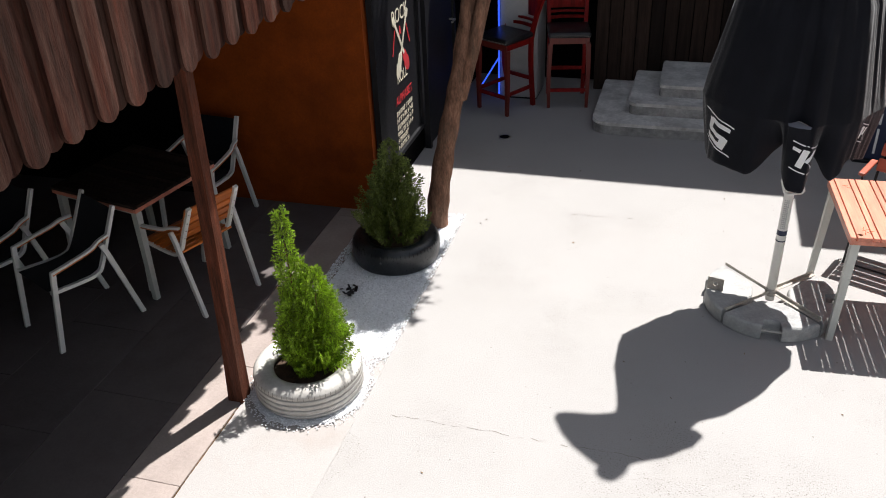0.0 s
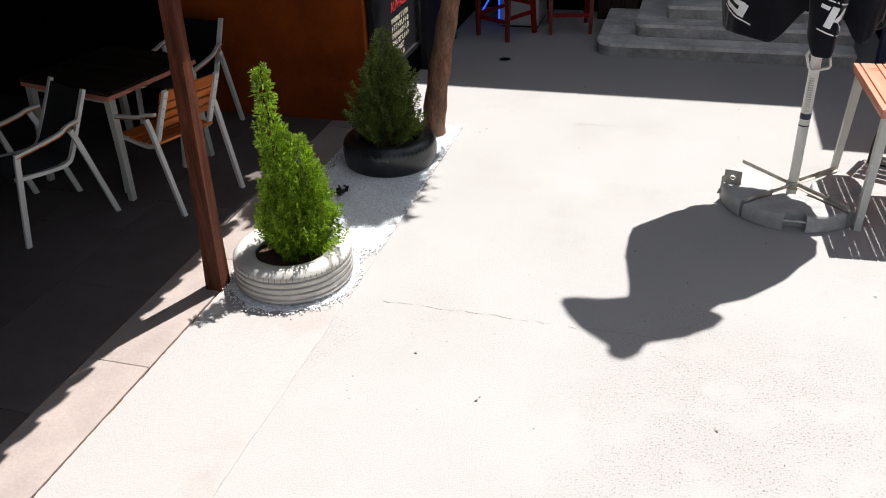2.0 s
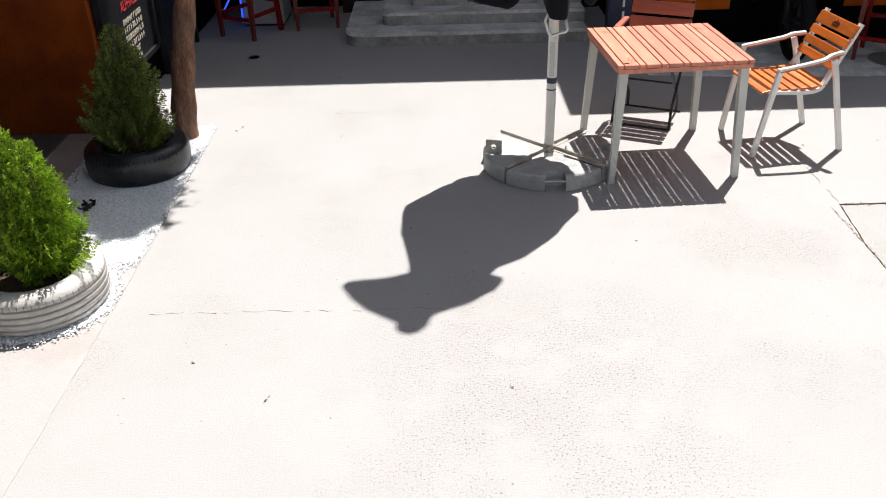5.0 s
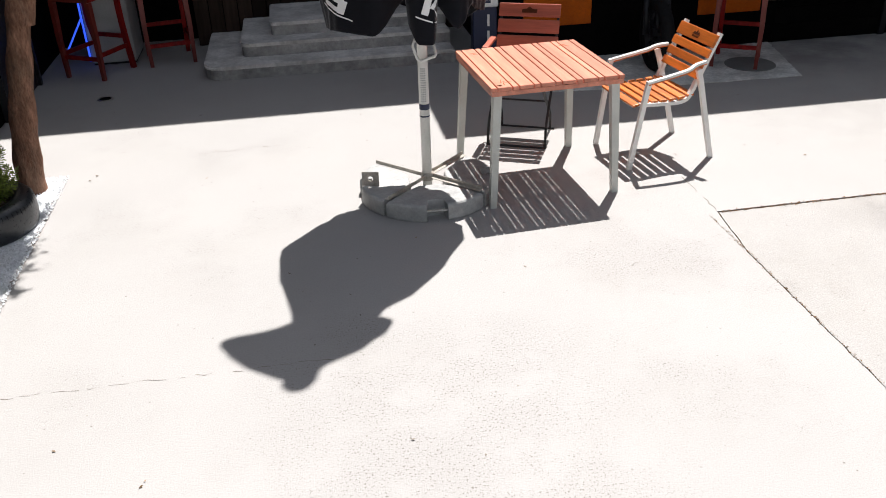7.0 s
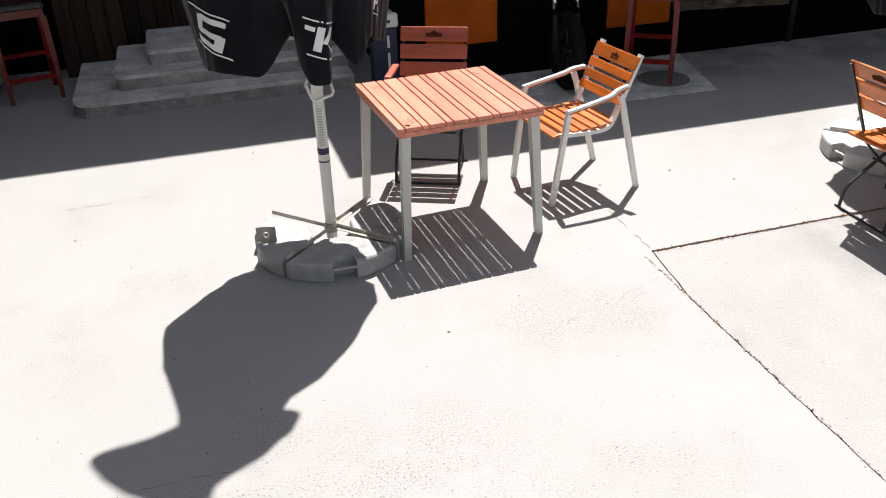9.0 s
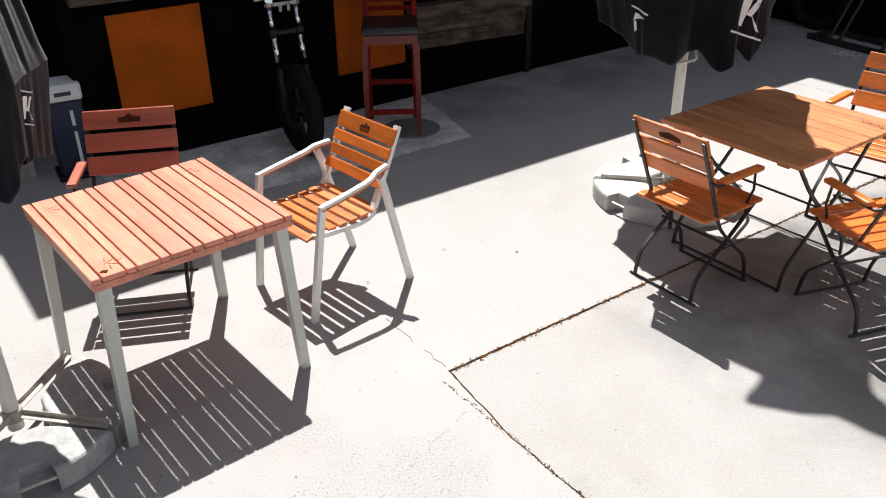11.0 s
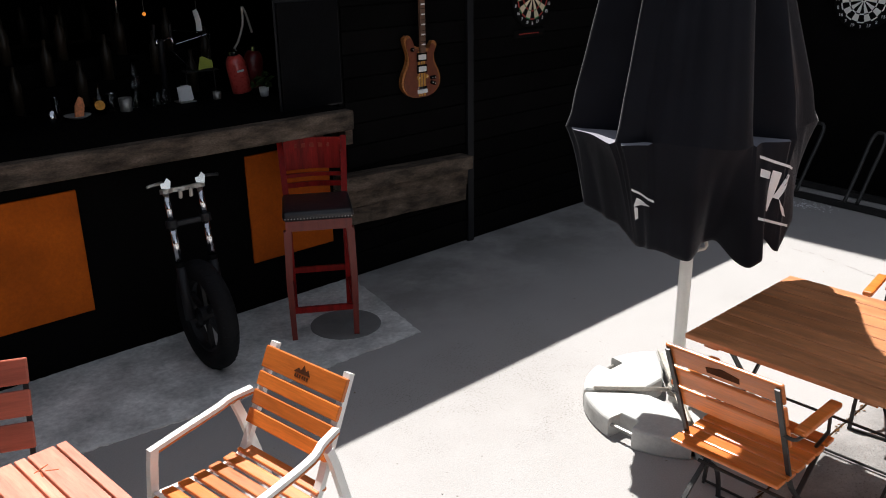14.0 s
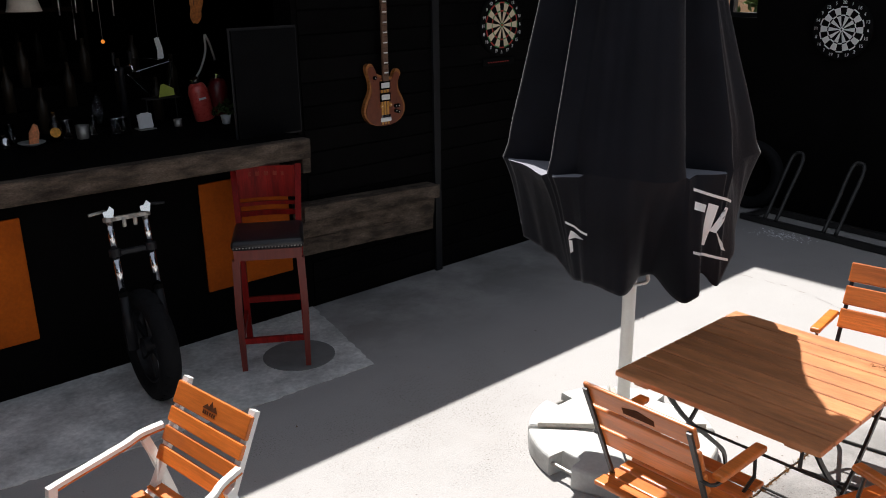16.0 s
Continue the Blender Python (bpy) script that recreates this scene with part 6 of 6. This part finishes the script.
part("sheet", prism(bmesh.new(), [(-0.02, 0.0), (0.03, 0.01), (0.035, 0.08), (0.02, 0.15), (-0.012, 0.14), (-0.006, 0.06)], -0.004, 0.004, pose(0, 0, 0, 80, 0, 15)), PALE, bag)
part("string", tube(bmesh.new(), [(0.01, 0.025, 0.14), (0.01, 0.03, 1.3)], 0.002, 5), DARK_METAL, bag)
for u, v, z in ((3.5, 8.62, 1.97), (3.6, 8.62, 1.98), (3.7, 8.62, 1.985), (3.62, 8.75, 1.81), (3.86, 8.7, 1.95)):
    rod = thing("hanging_utensil", at(u, v, z), "thin steel bar utensil hanging over the bar", "utensil", "hanging utensils")
    part("shaft", tube(bmesh.new(), [(0, 0, 0), (0.004, 0, 0.13)], 0.0045, 8), STEEL, rod, smooth=True)
    part("hook", tube(bmesh.new(), [(0.004, 0, 0.13), (0.004, 0, 3.0 - z)], 0.002, 5), DARK_METAL, rod)
pilot = thing("pilot_lamp", at(3.73, 8.6, 1.79), "tiny orange lamp glowing behind the bar", "lamp")
part("bulb", lathe(bmesh.new(), [(0.004, 0), (0.012, 0.008), (0.012, 0.016), (0.003, 0.024)], 12), ORANGE_LED, pilot, smooth=True)
part("cord", tube(bmesh.new(), [(0, 0, 0.024), (0, 0, 1.21)], 0.002, 5), DARK_METAL, pilot)
tap = thing("beer_tap", at(3.84, 8.66, 1.23), "small chromed beer tap column with black handles", "tap")
part("column", lathe(bmesh.new(), [(0.022, 0), (0.02, 0.36), (0.026, 0.4)], 18), BLACK_GLOSS, tap, smooth=True)
for x in (-0.05, 0.06):
    part("spout", tube(bmesh.new(), [(x * 0.3, -0.01, 0.4), (x, -0.05, 0.41), (x, -0.06, 0.37)], 0.01, 8), CHROME, tap, smooth=True)
    part("handle", tube(bmesh.new(), [(x, -0.03, 0.42), (x, -0.04, 0.5)], [0.008, 0.012], 8), BLACK_GLOSS, tap)
shelf = thing("back_shelf", at(3.3, 10.9, 0), "dark shelf with bottles on the back wall of the bar", "shelf")
for z in (0.9, 1.4, 1.9):
    part("board", block(-1.2, 1.2, 0.2, 0.58, z, z + 0.03), DARK_PLANK, shelf)
for x in (-1.22, 1.22):
    part("side", block(x - 0.015, x + 0.015, 0.2, 0.58, 0, 2.2), DARK_PLANK, shelf)
bottle_mesh = mesh_of("shelf_bottle", lathe(bmesh.new(), [(0.034, 0), (0.035, 0.19), (0.014, 0.24), (0.013, 0.3)], 14), DARK_BOTTLE, True)
for z in (0.93, 1.43, 1.93):
    for k in range(12):
        b = new("spirits_bottle", bottle_mesh)
        b.matrix_world = at(3.3 - 1.05 + 0.19 * k + rnd.uniform(-0.03, 0.03), 11.2, z)
        tagged(b, "brown spirits bottle on the dark bar shelf", "bottle", "shelf bottles")
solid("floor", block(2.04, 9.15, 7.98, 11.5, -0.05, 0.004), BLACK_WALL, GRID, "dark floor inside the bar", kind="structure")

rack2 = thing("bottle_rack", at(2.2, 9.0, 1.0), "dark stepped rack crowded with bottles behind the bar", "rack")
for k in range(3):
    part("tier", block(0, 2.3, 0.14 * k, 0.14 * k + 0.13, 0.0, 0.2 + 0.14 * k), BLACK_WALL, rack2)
clear_bottle = mesh_of("bar_bottle", lathe(bmesh.new(), [(0.034, 0), (0.035, 0.17), (0.013, 0.22), (0.012, 0.28)], 14), GLASS, True)
steel_cup = mesh_of("bar_shaker", lathe(bmesh.new(), [(0.03, 0), (0.042, 0.15), (0.03, 0.19), (0.018, 0.22)], 14), CHROME, True)
for k in range(0, 36, 2):
    tier = k % 3
    kind, me_, lab, cat = ((("bar_bottle", clear_bottle, "clear glass bottle on the stepped bar rack", "bottle"), ("bar_shaker", steel_cup, "shiny steel shaker on the stepped bar rack", "shaker"),
                            ("spirits_bottle", bottle_mesh, "brown glass bottle on the stepped bar rack", "bottle")))[(2, 2, 2, 0, 2, 2, 2)[k % 7]]
    b = new(kind, me_)
    b.matrix_world = at(2.28 + 2.15 * (k // 3) / 11 + rnd.uniform(-0.04, 0.04), 9.0 + 0.14 * tier + 0.06, 1.2 + 0.14 * tier, rnd.uniform(0, 90))
    tagged(b, lab, cat, "stepped rack bottles")
lamp = thing("pendant_shade", at(3.3, 8.62, 2.0), "unlit beige pendant lampshade hanging over the bar", "lamp")
part("shade", lathe(bmesh.new(), [(0.1, 0), (0.075, 0.09), (0.03, 0.12), (0.02, 0.11), (0.07, 0.08), (0.096, 0.0)], 24), BEIGE, lamp, smooth=True)
part("cord", tube(bmesh.new(), [(0, 0, 0.15), (0, 0, 0.95)], 0.004, 6), DARK_METAL, lamp)
flag = thing("paper_garland", at(4.365, 8.6, 1.9), "orange paper cut-out hanging over the bar", "garland")
oval = [(0.045 * math.cos(a) * (1 + 0.12 * math.sin(7 * a)), 0.12 + 0.125 * math.sin(a) * (1 + 0.06 * math.sin(5 * a))) for a in [2 * math.pi * k / 40 for k in range(40)]]
part("paper", prism(bmesh.new(), oval, -0.0015, 0.0015, pose(0, 0, -0.02, 90, 8, 0)), paint("orange_paper", (0.5, 0.17, 0.04), 0.8, vary=0.3, scale=30), flag)
part("string", tube(bmesh.new(), [(0, 0.0, 0.1), (0, 0.0, 1.1)], 0.003, 6), DARK_METAL, flag)
# grit spill and dry leaf bits
def scatter(name, seed, count, area, size, material, label, z=0.003):
    r = np.random.default_rng(seed)
    verts, faces = [], []
    for _ in range(count):
        c = area(r)
        a, s = r.uniform(0, 6.28), size * r.uniform(0.4, 1.4)
        i = len(verts)
        for k, (x, y) in enumerate(((1, 0), (0.1, 0.35), (-0.8, 0.1), (-0.1, -0.4))):
            verts.append((c[0] + s * (x * math.cos(a) - y * math.sin(a)), c[1] + s * (x * math.sin(a) + y * math.cos(a)), z + s * 0.35 * r.random()))
        faces.append((i, i + 1, i + 2, i + 3))
    me = bpy.data.meshes.new(name)
    me.from_pydata(verts, [], faces)
    me.materials.append(material)
    ob = new(name, me)
    ob.matrix_world = GRID
    return tagged(ob, label, "debris", kind="stuff")


scatter("leaf_bits", 2, 120, lambda r: (r.uniform(-1.2, 7.3), r.uniform(1.5, 7.4)), 0.01, DEBRIS, "small dry leaf bits scattered over the concrete")
scatter("grit_spill", 5, 260, lambda r: (8.45 + r.normal(0, 0.07), 6.35 + r.normal(0, 0.12)), 0.012, PEBBLE, "spill of pale grit near the bike rack")
scatter("soil_crumbs", 7, 900, lambda r: (r.uniform(2.57, 7.5), 4.588 + r.normal(0, 0.007)), 0.009, SOIL_CRUMB, "brown soil crumbs along the long open joint", 0.0005)
scatter("soil_crumbs", 9, 420, lambda r: (2.507 + r.normal(0, 0.005), 4.55 - abs(r.normal(0, 1.6))), 0.006, SOIL_CRUMB, "brown soil crumbs along the narrow joint", 0.0005)

# foliage beyond the end wall
yard_tree = thing("tree", at(11.5, 8.2, 0), "leafy tree outside the end wall", "tree")
part("trunk", tube(bmesh.new(), [(0, 0, -0.05), (0.05, 0, 1.0), (0.0, 0.1, 2.4)], [0.14, 0.11, 0.07], 12), BARK, yard_tree, smooth=True)
part("crown", leaf_cloud(14, 4000, (0, 0, 2.6), (1.3, 1.3, 1.3), 0.07), None, yard_tree)

# ---- pieces of the terrace floor ----
# the tiles are darkened for the canopy's shade
terr = thing("floor_terrace", at(-2.392, 0, 0), "red-brown stone slab floor of the covered terrace, darkened for its shade", "floor", kind="structure")
tile = mesh_of("tile", box(bmesh.new(), (0.598, 0.998, 0.05), pose(0, 0, -0.02), 0.002), TERRACE)
for i in range(10):
    for j in range(11):
        part("tile", tile, None, terr, m=pose(-0.3 - 0.6 * i, -4.0 + 0.93 + 1.0 * (j - (0.4 if i % 2 else 0)), 0.0))
# stones reach over the floor's edge, their pale colour giving its sunlit strip
kerb = thing("kerb", at(-2.08, 0, 0), "pinkish concrete kerb course, widened and paled for the sunlit edge of the terrace floor", "kerb", kind="structure")
kerb_stone = mesh_of("kerb_stone", box(bmesh.new(), (0.335, 0.998, 0.05), pose(-0.1405, 0, -0.021), 0.003), KERB)
for j in range(11):
    part("kerb_stone", kerb_stone, None, kerb, m=pose(0, -4.5 + 0.85 + 1.0 * j, 0))

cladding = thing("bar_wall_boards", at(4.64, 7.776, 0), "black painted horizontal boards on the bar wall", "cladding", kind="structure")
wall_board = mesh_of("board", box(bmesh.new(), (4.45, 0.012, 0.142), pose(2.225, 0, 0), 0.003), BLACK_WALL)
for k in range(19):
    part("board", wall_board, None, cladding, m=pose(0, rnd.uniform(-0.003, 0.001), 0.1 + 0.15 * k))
